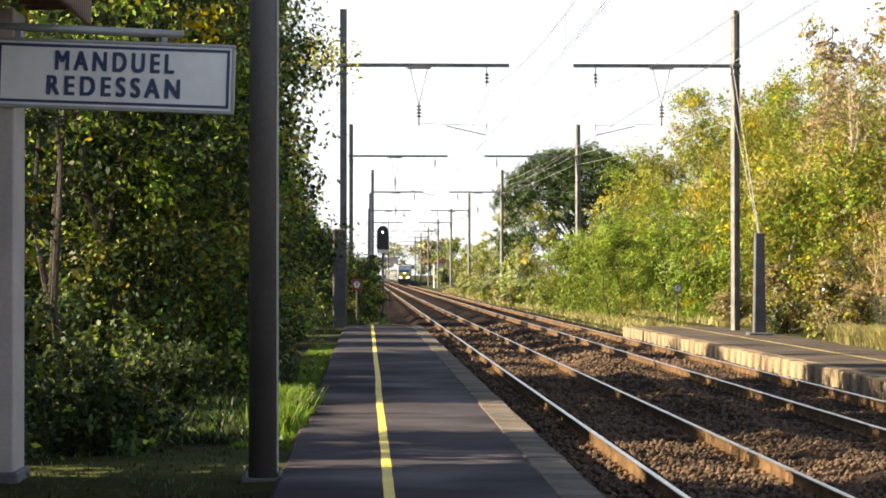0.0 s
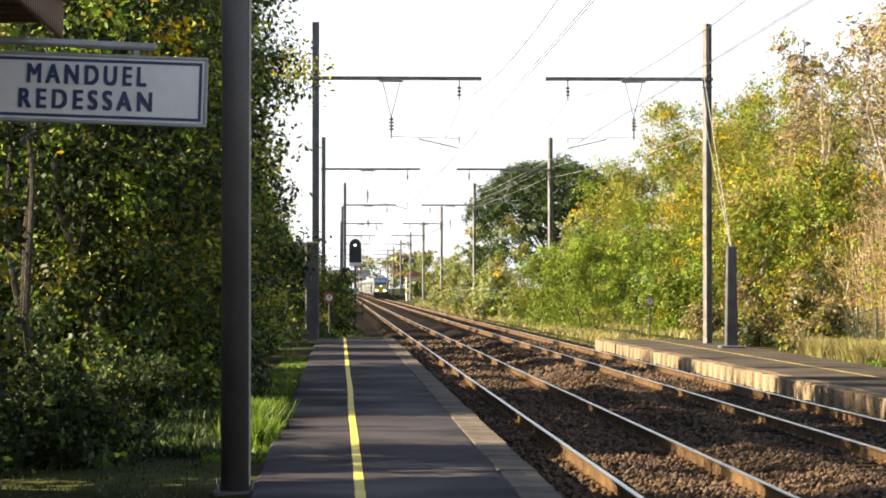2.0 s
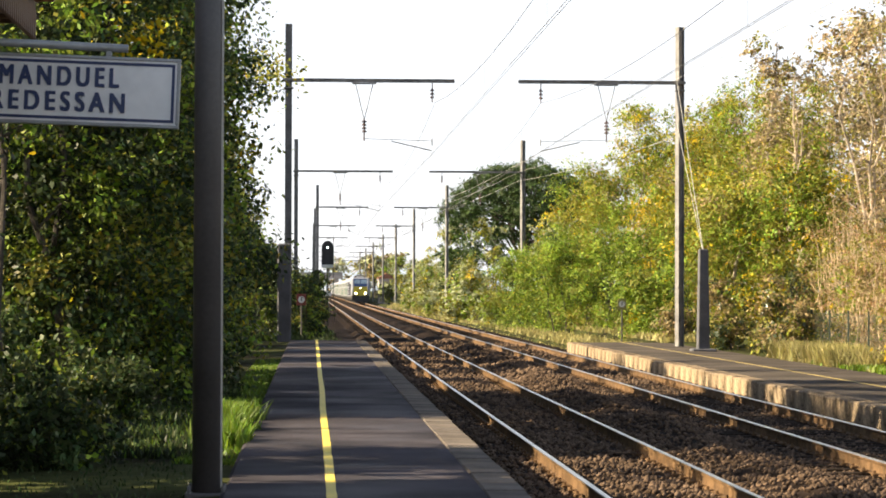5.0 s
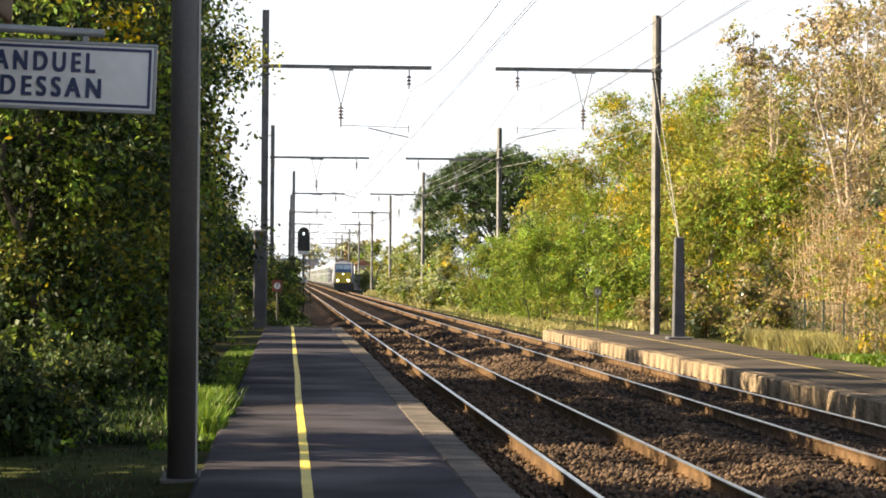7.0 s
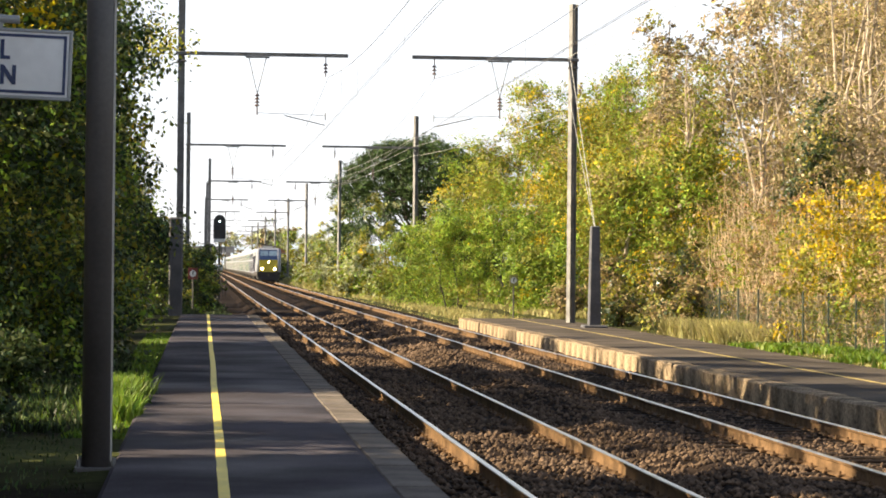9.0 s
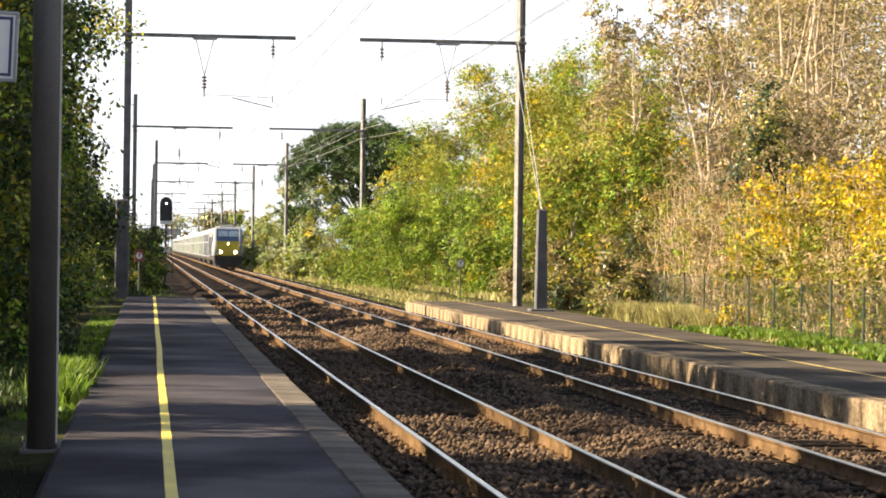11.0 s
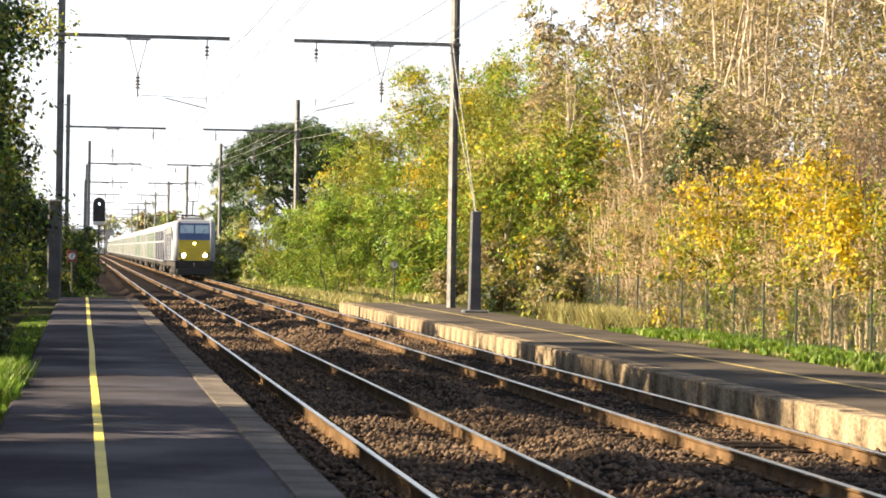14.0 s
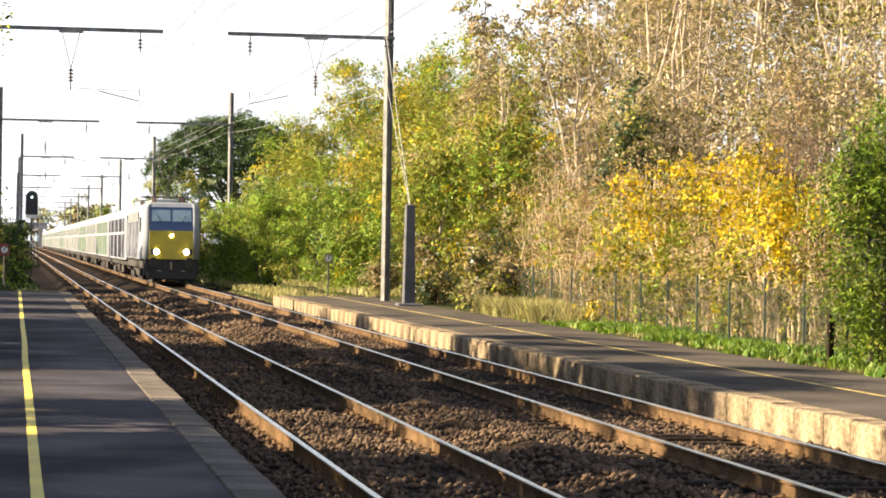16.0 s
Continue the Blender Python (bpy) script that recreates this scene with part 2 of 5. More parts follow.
def sheet(name, x0, x1, nx, y0, y1, ny, height, mat, ys=None):
    """A surface of quads whose height follows height(x, y)."""
    xs = np.linspace(x0, x1, nx + 1)
    ys = np.linspace(y0, y1, ny + 1) if ys is None else np.asarray(ys, float)
    ny = len(ys) - 1
    co = np.array([(x, y, height(x, y)) for y in ys for x in xs])
    i = np.arange(ny)[:, None] * (nx + 1) + np.arange(nx)[None]
    quads = np.stack([i, i + 1, i + nx + 2, i + nx + 1], -1).reshape(-1, 4)
    return soup(name, co, quads, mat, smooth=True)


def soup(name, co, faces, mat, smooth=False):
    """A mesh from numpy corners and equal-sided faces."""
    me = bpy.data.meshes.new(name)
    k = faces.shape[1]
    me.vertices.add(len(co)), me.loops.add(faces.size), me.polygons.add(len(faces))
    me.vertices.foreach_set("co", np.ascontiguousarray(co, dtype=np.float32).ravel())
    me.loops.foreach_set("vertex_index", faces.astype(np.int32).ravel())
    me.polygons.foreach_set("loop_start", np.arange(0, faces.size, k, dtype=np.int32))
    if smooth:
        me.polygons.foreach_set("use_smooth", np.ones(len(faces), bool))
    me.update(calc_edges=True)
    for m in (mat if isinstance(mat, (list, tuple)) else [mat]):
        me.materials.append(m)
    return me


def unit(v):
    return v / (np.linalg.norm(v, axis=1)[:, None] + 1e-9)


def leaves(name, points, size, rng, mats, shares=None, droop=0.3, thin=0.55, facing=None, tribe=None, order=1.0):
    """A crown: one small folded diamond leaf at each point, mixed from several materials; facing: the way each leaf's face tends to turn."""
    n = len(points)
    nrm = unit(rng.normal(size=(n, 3)) * 0.55 + (facing * order if facing is not None else 0))
    d = rng.normal(size=(n, 3))
    d[:, 2] -= droop
    d = unit(d - nrm * (d * nrm).sum(1)[:, None])
    s = np.cross(d, nrm)
    ln = size * rng.uniform(0.6, 1.4, (n, 1))
    wd = ln * thin * rng.uniform(0.7, 1.2, (n, 1))
    co = np.stack([points, points + d * ln * 0.45 + s * wd * 0.5, points + d * ln + nrm * ln * rng.normal(0, 0.15, (n, 1)), points + d * ln * 0.45 - s * wd * 0.5], 1).reshape(-1, 3)
    me = soup(name, co, np.arange(4 * n).reshape(n, 4), mats)
    if len(mats) > 1:
        pick = rng.choice(len(mats), n, p=shares)
        if tribe is not None:
            own = rng.choice(len(mats), tribe.max() + 1, p=shares)[tribe]
            pick = np.where(rng.random(n) < 0.72, own, pick)
        me.polygons.foreach_set("material_index", pick.astype(np.int32))
    return me


def clumps(rng, centres, radii, per, shell=0.55):
    """Points for leaves, strung along drooping sprays that leave each clump's centre, and the way out of each clump."""
    out, way, tribe = [], [], []
    share = per * len(radii) / np.sum(np.square(radii))
    for i, (c, r) in enumerate(zip(centres, radii)):
        k = max(4, int(share * r * r * rng.uniform(0.7, 1.3)))
        m = max(3, k // 11)
        v = unit(rng.normal(size=(m, 3)) + np.array([0, 0, 0.25]))
        reach = r * rng.uniform(0.55, 1.2, (m, 1))
        own = rng.integers(0, m, k)
        u = shell + (1 - shell) * rng.random((k, 1)) ** 0.8
        p = v[own] * reach[own] * u * np.array([1.0, 1.0, 0.8]) + rng.normal(0, 0.075 * r, (k, 3))
        p[:, 2:] -= 0.16 * r * u * u
        out.append(np.asarray(c) + p)
        way.append(v[own] + np.array([0, 0, 0.45]))
        tribe.append(np.full(k, i))
    return np.concatenate(out), np.concatenate(way), np.concatenate(tribe)


def limb(bm, a, b, r0, r1, rng, bends=3, wob=0.06, seg=6):
    """A bent, tapering branch as one tube; returns its joints."""
    a, b = Vector(a), Vector(b)
    ln = (b - a).length
    pts = [a]
    for i in range(1, bends + 1):
        p = a.lerp(b, i / bends)
        if i < bends:
            p += Vector(rng.normal(size=3)) * ln * wob
        pts.append(p)
    d = (b - a).normalized()
    u = d.orthogonal().normalized()
    w = d.cross(u)
    last = None
    for i, p in enumerate(pts):
        r = r0 + (r1 - r0) * i / bends
        ring = [bm.verts.new(p + (u * math.cos(6.2832 * k / seg) + w * math.sin(6.2832 * k / seg)) * r) for k in range(seg)]
        if last:
            for k in range(seg):
                bm.faces.new((last[k], last[(k + 1) % seg], ring[(k + 1) % seg], ring[k]))
        last = ring
    return pts


# ---- ground, tracks, platforms ----
TRACK = (3.66, 7.55)      # the middle of each track
RAIL_Z = -0.37            # the rails' tops; the near platform's top is at 0
PLAT_Z = -0.20            # the far platform's top


def bank(x, y):
    """Height of the ground."""
    n = noise.noise((x * 0.25, y * 0.25, 0)) * 0.08 + noise.noise((x * 1.1, y * 1.1, 4)) * 0.03
    if x < -0.2:
        h = -0.06 if y < 86 else -0.06 - min(0.4, (y - 86) * 0.03)
    elif x < 10.4:
        h = -0.85
    elif x < 12.8:
        h = -0.7 if y < 92 else -0.55
    else:
        h = -0.22 + min(1.2, max(0, x - 14.5) * 0.12)
    return h + (n if not -0.2 <= x < 10.4 else 0)


def ground_sheet():
    xs = [-2500, -600, -150, -40, -20, -10, -6, -4, -3, -2.4, -1.9, -1.4, -1.0, -0.7, -0.4, -0.15, 0.2, 5, 10.2, 10.6, 12.5, 12.95, 13.2, 13.6, 14, 14.5, 15, 16, 17, 19, 22, 26, 32, 45, 80, 200, 600, 2500]
    ys = [-300, -40, 0, 10] + list(np.arange(14, 110, 0.7)) + list(np.arange(110, 300, 8)) + [350, 450, 600, 900, 1500, 4500]
    co = np.array([(x, y, bank(x, y)) for y in ys for x in xs])
    nx = len(xs)
    i = np.arange(len(ys) - 1)[:, None] * nx + np.arange(nx - 1)[None]
    quads = np.stack([i, i + 1, i + nx + 1, i + nx], -1).reshape(-1, 4)
    tagged(new("ground", soup("ground", co, quads, SOIL, True)), "brown soil and thin grass beside the railway", "ground", kind="structure")


ground_sheet()


def bed(x, y):
    """Height of the ballast: level round the rails, heaped between the tracks."""
    rough = min(1.0, max(0.0, (135 - y) / 35))
    h = (-0.545 if x < 5.5 else -0.575) + rough * (0.035 * noise.noise((x * 3, y * 3, 1)) + 0.05 * noise.noise((x * 0.8, y * 0.5, 2)))
    h += 0.022 * rough * noise.noise((x * 7, y * 7, 3))
    h += 0.24 * math.exp(-((x - 5.55) / 0.45) ** 2) * (0.7 + 0.8 * noise.noise((x * 0.4, y * 0.22, 7)))
    h += 0.05 * math.exp(-((x - TRACK[0]) / 0.3) ** 2) * max(0, noise.noise((2, y * 0.3, 9)) + 0.3)
    for c in TRACK:
        for r in (c - 0.75, c + 0.75):
            h -= 0.02 * math.exp(-((x - r) / 0.12) ** 2)
    h -= 0.20 * min(1.0, max(0.0, (2.42 - x) / 0.3))
    if x > 9.3:
        h -= 0.12
    return h


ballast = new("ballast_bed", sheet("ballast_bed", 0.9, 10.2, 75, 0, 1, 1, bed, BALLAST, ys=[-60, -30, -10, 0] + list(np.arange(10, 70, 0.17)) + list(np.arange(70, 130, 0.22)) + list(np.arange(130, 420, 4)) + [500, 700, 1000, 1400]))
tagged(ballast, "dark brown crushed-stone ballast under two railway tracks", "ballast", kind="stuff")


def scatter_stones(n, y0, y1, seed, size):
    rng = np.random.default_rng(seed)
    x = rng.uniform(2.3, 9.05, n)
    y = y0 + (y1 - y0) * rng.random(n) ** 1.5
    ok = np.ones(n, bool)
    for c in TRACK:
        for r in (c - 0.75, c + 0.75):
            ok &= abs(x - r) > 0.12
    x, y = x[ok], y[ok]
    z = np.array([bed(a, b) for a, b in zip(x, y)])
    k = len(x)
    base = np.array([(1, 0, 0), (0, 1, 0), (-1, 0, 0), (0, -1, 0), (0, 0, 0.8), (0, 0, -0.8)], float)
    co = base[None] * rng.uniform(0.6, 1.3, (k, 6, 1)) * (size * rng.uniform(0.6, 1.5, (k, 1, 1)))
    a = rng.uniform(0, 6.28, k)
    ca, sa = np.cos(a)[:, None], np.sin(a)[:, None]
    co = np.stack([co[..., 0] * ca - co[..., 1] * sa, co[..., 0] * sa + co[..., 1] * ca, co[..., 2] + rng.normal(0, 0.3, (k, 1)) * co[..., 0]], -1)
    co += np.stack([x, y, z + size * 0.35], -1)[:, None]
    f = np.array([(0, 1, 4), (1, 2, 4), (2, 3, 4), (3, 0, 4), (1, 0, 5), (2, 1, 5), (3, 2, 5), (0, 3, 5)])
    faces = (np.arange(k)[:, None, None] * 6 + f[None]).reshape(-1, 3)
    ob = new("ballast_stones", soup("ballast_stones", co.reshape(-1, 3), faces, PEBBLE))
    tagged(ob, "loose brown ballast stones between the rails", "ballast", kind="stuff")


scatter_stones(34000, 15, 62, 5, 0.036)
scatter_stones(7000, 60, 105, 6, 0.06)


def rail_mesh(y0, y1):
    """Flat-bottomed rail: foot, web and head."""
    z = RAIL_Z
    half = [(0.0, z - 0.172), (0.07, z - 0.172), (0.07, z - 0.160), (0.012, z - 0.143), (0.009, z - 0.048), (0.033, z - 0.036), (0.036, z - 0.012), (0.034, z - 0.010)]
    prof = half[1:] + [(-x, h) for x, h in half[1:][::-1]]
    return extrude_y(prof, y0, y1, 1)


def railway_track(name, xc, label):
    t = thing(name, (xc, 0, 0), label, "railway track", "parallel tracks", "structure")
    for side in (-0.75, 0.75):
        r = part("rail", rail_mesh(-60, 1200), RUST, t)
        r.location = (side, 0, 0)
        z = RAIL_Z
        cap = part("running_surface", extrude_y([(-0.033, z - 0.010), (0.033, z - 0.010), (0.029, z - 0.002), (0.018, z), (-0.018, z), (-0.029, z - 0.002)], -60, 1200), RAILTOP, r, "shiny worn rail head")
    sl = shape("sleeper", boxes(((0, 0, -0.605), (2.5, 0.24, 0.13)), bevel=0.015), SLEEPER)
    clip = bmesh.new()
    for side in (-0.75, 0.75):
        for e in (-1, 1):
            box(clip, (side + e * 0.075, 0, -0.525), (0.09, 0.10, 0.035), bevel=0.01)
            rod(clip, (side + e * 0.085, 0, -0.53), (side + e * 0.085, 0, -0.475), 0.016, seg=6)
    cl = shape("rail_fastening", clip, RUST)
    for i in range(230):
        y = -12 + i * 0.6
        s = part("sleeper", sl, None, t)
        s.location = (0.02 * math.sin(i * 12.9), y, 0.004 * math.sin(i * 7.7))
        if 40 <= i < 130:
            k = part("rail_fastening", cl, None, s)
    far = bmesh.new()
    for i in range(230, 740):
        box(far, (0, -12 + i * 0.6, -0.605), (2.5, 0.24, 0.13))
    tagged(part("far_sleepers", far, SLEEPER, t), kind="stuff")
    return t


def platform_near():
    p = thing("platform_near", (0, 0, 0), "asphalt station platform with pale edge stones and yellow line", "platform", kind="structure")
    top = [(-0.74, -0.6), (1.42, -0.6), (1.42, -0.004), (0.3, 0.0), (-0.70, -0.004), (-0.74, -0.03)]
    part("asphalt_surface", extrude_y(top, -40, 84, 124), ASPHALT, p, "dark grey asphalt with worn patches")
    part("retaining_face", extrude_y([(1.43, -0.95), (1.70, -0.95), (1.70, -0.16), (1.43, -0.16)], -40, 84), COPING, p)
    part("end_ramp", extrude_y([(-0.74, -0.8), (1.7, -0.8), (1.7, -0.06), (-0.74, -0.06)], 84, 85.2), ASPHALT, p)
    slab = shape("edge_stone", boxes(((0, 0, -0.075), (0.36, 0.985, 0.15)), bevel=0.018), COPING)
    for i in range(124):
        s = part("edge_stone", slab, None, p)
        s.matrix_basis = pose(1.605 + 0.006 * math.sin(i * 5.1), -39.5 + i, 0.003 * math.sin(i * 9.7), 0, 0, 0.25 * math.sin(i * 3.3))
    # painted line, with the small bends of hand-laid paint
    bm = bmesh.new()
    prev = None
    for i in range(249):
        y = -40 + i * 0.5
        c = 0.165 + 0.012 * math.exp(-((y - 38) / 8) ** 2) * math.sin((y - 38) * 0.3) + 0.008 * noise.noise((y * 0.4, 0, 5))
        w = 0.042 + 0.006 * noise.noise((y * 1.3, 1, 5))
        a, b = bm.verts.new((c - w, y, 0.004)), bm.verts.new((c + w, y, 0.004))
        if prev:
            bm.faces.new((prev[0], prev[1], b, a))
        prev = (a, b)
    part("painted_line", bm, YELLOW, p, "yellow painted safety line")
    return p


def platform_far():
    p = thing("platform_far", (0, 0, 0), "low platform with stained stone edge across the tracks", "platform", kind="structure")
    z = PLAT_Z
    part("asphalt_surface", extrude_y([(9.55, -0.8), (12.9, -0.8), (12.9, z - 0.02), (11.5, z + 0.01), (9.55, z - 0.004)], -20, 91, 60), ASPHALT_SUNLIT, p, "asphalt surface coloured paler and browner for sunlight")
    part("end_slope", extrude_y([(9.3, -0.8), (12.6, -0.8), (12.6, z - 0.12), (9.3, z - 0.12)], 91, 92.4), STONE, p)
    block = shape("edge_block", boxes(((0, 0, -0.20), (0.42, 0.975, 0.40)), bevel=0.03), STONE)
    for i in range(111):
        s = part("edge_block", block, None, p)
        s.matrix_basis = pose(9.35 + 0.015 * math.sin(i * 4.7), -19.5 + i, z + 0.008 * math.sin(i * 8.3), 0.2 * math.sin(i), 0, 0.5 * math.sin(i * 2.9))
    part("footing", extrude_y([(9.20, -0.9), (9.5, -0.9), (9.5, z - 0.39), (9.20, z - 0.39)], -20, 91), STONE, p)
    bm = extrude_y([(11.06, z + 0.006), (11.15, z + 0.006), (11.15, z + 0.010), (11.06, z + 0.010)], -20, 91)
    part("painted_line", bm, WORNYELLOW, p, "worn yellow safety line")
    return p


railway_track("track_near", TRACK[0], "railway track of rusty rails on sleepers beside the platform")
railway_track("track_far", TRACK[1], "second railway track of orange-rusted rails on sleepers")
platform_near()
platform_far()


# ---- overhead line ----
def h_mast(parent, top, w=0.23, base=-0.4, turn=0.0):
    """Rolled steel column of H section."""
    t, d = 0.016, w * 0.45
    h = w / 2
    ring = [(-h, -d), (-h + t, -d), (-h + t, -t / 2), (h - t, -t / 2), (h - t, -d), (h, -d), (h, d), (h - t, d), (h - t, t / 2), (-h + t, t / 2), (-h + t, d), (-h, d)]
    bm = bmesh.new()
    lo, hi = [bm.verts.new((x, y, base)) for x, y in ring], [bm.verts.new((x, y, top)) for x, y in ring]
    for i in range(12):
        bm.faces.new((lo[i], lo[(i + 1) % 12], hi[(i + 1) % 12], hi[i]))
    bm.faces.new(hi)
    bmesh.ops.recalc_face_normals(bm, faces=bm.faces)
    column = part("column", bm, STEEL, parent)
    column.rotation_euler.z = radians(turn)
    return column


def catenary_mast(x, y, side, arm, foot=0.0, label="weathered steel catenary mast with a long bracket arm"):
    """side: +1 when its arm reaches to the right. Heights are those of the nearest pair."""
    m = thing("catenary_mast", (x, y, 0), label, "catenary mast", "overhead line masts")
    h_mast(m, 10.55, turn=0 if side > 0 else 28)
    part("bracket_arm", boxes(((side * arm / 2, 0, 8.66), (arm, 0.05, 0.11)), ((side * arm / 2, 0, 8.72), (arm, 0.12, 0.012))), STEEL, m, "horizontal steel bracket arm")
    part("arm_clamp", boxes(((0, 0, 8.66), (0.36, 0.34, 0.10)), bevel=0.01), STEEL, m)
    part("clamp_band", boxes(((0, 0, 8.40), (0.33, 0.32, 0.05)), bevel=0.01), STEEL, m)
    hx = side * arm * 0.455
    hanger = part("hanger", rods(((hx - 0.3, 0, 8.6), (hx, 0, 7.35), 0.014), ((hx + 0.3, 0, 8.6), (hx, 0, 7.35), 0.014), ((hx - 0.4, 0, 8.57), (hx + 0.4, 0, 8.57), 0.03), seg=6), STEEL, m, "steel V-shaped hanger")
    bm = bmesh.new()
    for k in range(4):
        z = 7.33 - k * 0.11
        rod(bm, (hx, 0, z), (hx, 0, z - 0.06), 0.05, 0.11, seg=10)
    rod(bm, (hx, 0, 7.38), (hx, 0, 6.65), 0.025)
    part("insulator", bm, GLASSY, hanger, "dark porcelain insulator")
    part("steady_arm", rods(((hx, 0, 6.72), (side * (arm - 0.75), 0, 6.66), 0.010), ((side * (arm * 0.62), 0, 6.64), (side * (arm - 0.75), 0, 6.33), 0.018), ((side * (arm - 0.75), 0, 6.75), (side * (arm - 0.75), 0, 6.5), 0.02), seg=6), STEEL, m)
    bm = bmesh.new()
    sx = side * (arm - 0.75)
    rod(bm, (sx, 0, 8.62), (sx, 0, 7.95), 0.02)
    for k in range(3):
        rod(bm, (sx, 0, 8.4 - k * 0.12), (sx, 0, 8.33 - k * 0.12), 0.04, 0.09, seg=8)
    part("messenger_insulator", bm, GLASSY, m)
    if foot:
        part("concrete_foot", boxes(((-0.12, 0.0, foot / 2 - 0.3), (0.46, 0.5, foot + 0.6)), bevel=0.05), CONCRETE, m, "grey concrete foot")
    return m


MASTS_Y = [85.0, 150.0, 215.0, 277.0, 340.0, 405.0, 470.0, 535.0, 600.0]
LEFT_X = [-0.80, -0.95, 0.45, 0.3, 0.2, 0.2, 0.2, 0.2, 0.2]
RIGHT_X = [12.35, 12.45, 11.4, 11.1, 11.2, 11.3, 11.3, 11.3, 11.3]
for i, y in enumerate(MASTS_Y):
    catenary_mast(LEFT_X[i], y, 1, 4.75 - LEFT_X[i], foot=3.2 if i == 0 else 0.0)
    catenary_mast(RIGHT_X[i], y, -1, RIGHT_X[i] - 6.9)


def wire_span(pts, r, mat, name, label, sag=0.0, steps=10):
    """A wire as one swept tube through the given points, sagging in each span."""
    path = [Vector(pts[0])]
    for a, b in zip(pts, pts[1:]):
        a, b = Vector(a), Vector(b)
        for i in range(1, steps + 1):
            u = i / steps
            path.append(a.lerp(b, u) - Vector((0, 0, sag * 4 * u * (1 - u))))
    bm = bmesh.new()
    rings = [[bm.verts.new(p + Vector((r * math.cos(k * 1.2566), 0, r * math.sin(k * 1.2566)))) for k in range(5)] for p in path]
    for p, q in zip(rings, rings[1:]):
        for k in range(5):
            bm.faces.new((p[k], p[(k + 1) % 5], q[(k + 1) % 5], q[k]))
    return tagged(part(name, bm, mat), label, "overhead wire")


YS = [20.0] + MASTS_Y
for c, s in ((4.0, 1), (7.75, -1)):
    zig = [(c + s * (0.1 if k % 2 or k == 0 else -0.1), y) for k, y in enumerate(YS)]
    for d in (-0.03, 0.03):
        wire_span([(x + d, y, 6.32) for x, y in zig], 0.0065, WIRE, "contact_wire", "one of a pair of dark copper contact wires", steps=2)
    wire_span([(x, y, 7.95) for x, y in zig], 0.008, WIRE, "messenger_wire", "sagging dark messenger wire over a track", sag=0.9)
    dp = bmesh.new()
    for (xa, ya), (xb, yb) in zip(zig, zig[1:]):
        for k in range(1, 8):
            u = k / 8
            x, y = xa + (xb - xa) * u, ya + (yb - ya) * u
            rod(dp, (x, y, 6.32), (x, y, 7.95 - 3.6 * u * (1 - u)), 0.004, seg=4)
    tagged(part("dropper_wires", dp, WIRE), "thin vertical dropper wires", "overhead wire", kind="stuff")
FX = [12.3] + RIGHT_X
for start, zs, off in ((0, (8.3, 8.75, 9.2, 9.4, 9.4), -0.2), (1, (7.6, 8.7, 9.0, 9.0), -0.25), (1, (6.8, 8.15, 8.5, 8.5), -0.25)):
    wire_span([(x + off, y, z) for x, y, z in zip(FX[start:], YS[start:], zs)], 0.0085, CABLE, "feeder_cable", "pale feeder cable hung from mast to mast", sag=0.16)


# ---- signals, signs and posts beside the line ----
def light_signal():
    s = thing("railway_signal", (0.92, 150, -0.45), "black railway light signal with white-edged head on a post", "railway signal")
    part("post", rods(((0, 0, 0), (0, 0, 3.6), 0.07), seg=10), BLACK, s)
    bm = bmesh.new()
    ring = [(0.36, -0.55), (0.36, 0.45), (0.30, 0.68), (0.16, 0.82), (0, 0.86), (-0.16, 0.82), (-0.30, 0.68), (-0.36, 0.45), (-0.36, -0.55)]
    a = [bm.verts.new((x, -0.06, 4.15 + z)) for x, z in ring]
    b = [bm.verts.new((x, 0.06, 4.15 + z)) for x, z in ring]
    bm.faces.new(a), bm.faces.new(b[::-1])
    for i in range(len(ring)):
        bm.faces.new((a[i], b[i], b[(i + 1) % len(ring)], a[(i + 1) % len(ring)]))
    bmesh.ops.recalc_face_normals(bm, faces=bm.faces)
    head = part("signal_head", bm, BLACK, s, "black signal head")
    part("number_plate", boxes(((0, -0.08, 3.5), (0.66, 0.03, 0.2)), bevel=0.01), WHITE, head, "white plate below the head")
    lens = bmesh.new()
    rod(lens, (0, -0.07, 4.62), (0, -0.12, 4.62), 0.05, seg=12)
    part("lamp", lens, glow("signal_lamp", (0.8, 1.0, 0.95), 3.0), head, "lit signal lamp")
    for z in (3.75, 4.1, 4.4):
        hood = bmesh.new()
        rod(hood, (0, -0.06, z), (0, -0.2, z + 0.01), 0.12, 0.13, seg=10)
        part("lamp_hood", hood, BLACK, head)
    part("equipment_case", boxes(((-0.42, 0, 1.0), (0.4, 0.35, 0.95)), ((-0.42, 0, 1.5), (0.46, 0.4, 0.05)), bevel=0.015), CONCRETE, s, "grey equipment case")
    part("plate", boxes(((-0.02, -0.1, 1.9), (0.5, 0.02, 0.3)), bevel=0.005), WHITE, s)
    part("ladder", rods(((0.22, 0.2, 0.2), (0.12, 0.2, 3.4), 0.02), ((0.42, 0.2, 0.2), (0.32, 0.2, 3.4), 0.02), *(((0.2, 0.2, z), (0.4, 0.2, z), 0.012) for z in (0.6, 1.0, 1.4, 1.8, 2.2, 2.6, 3.0)), seg=6), BLACK, s)


light_signal()


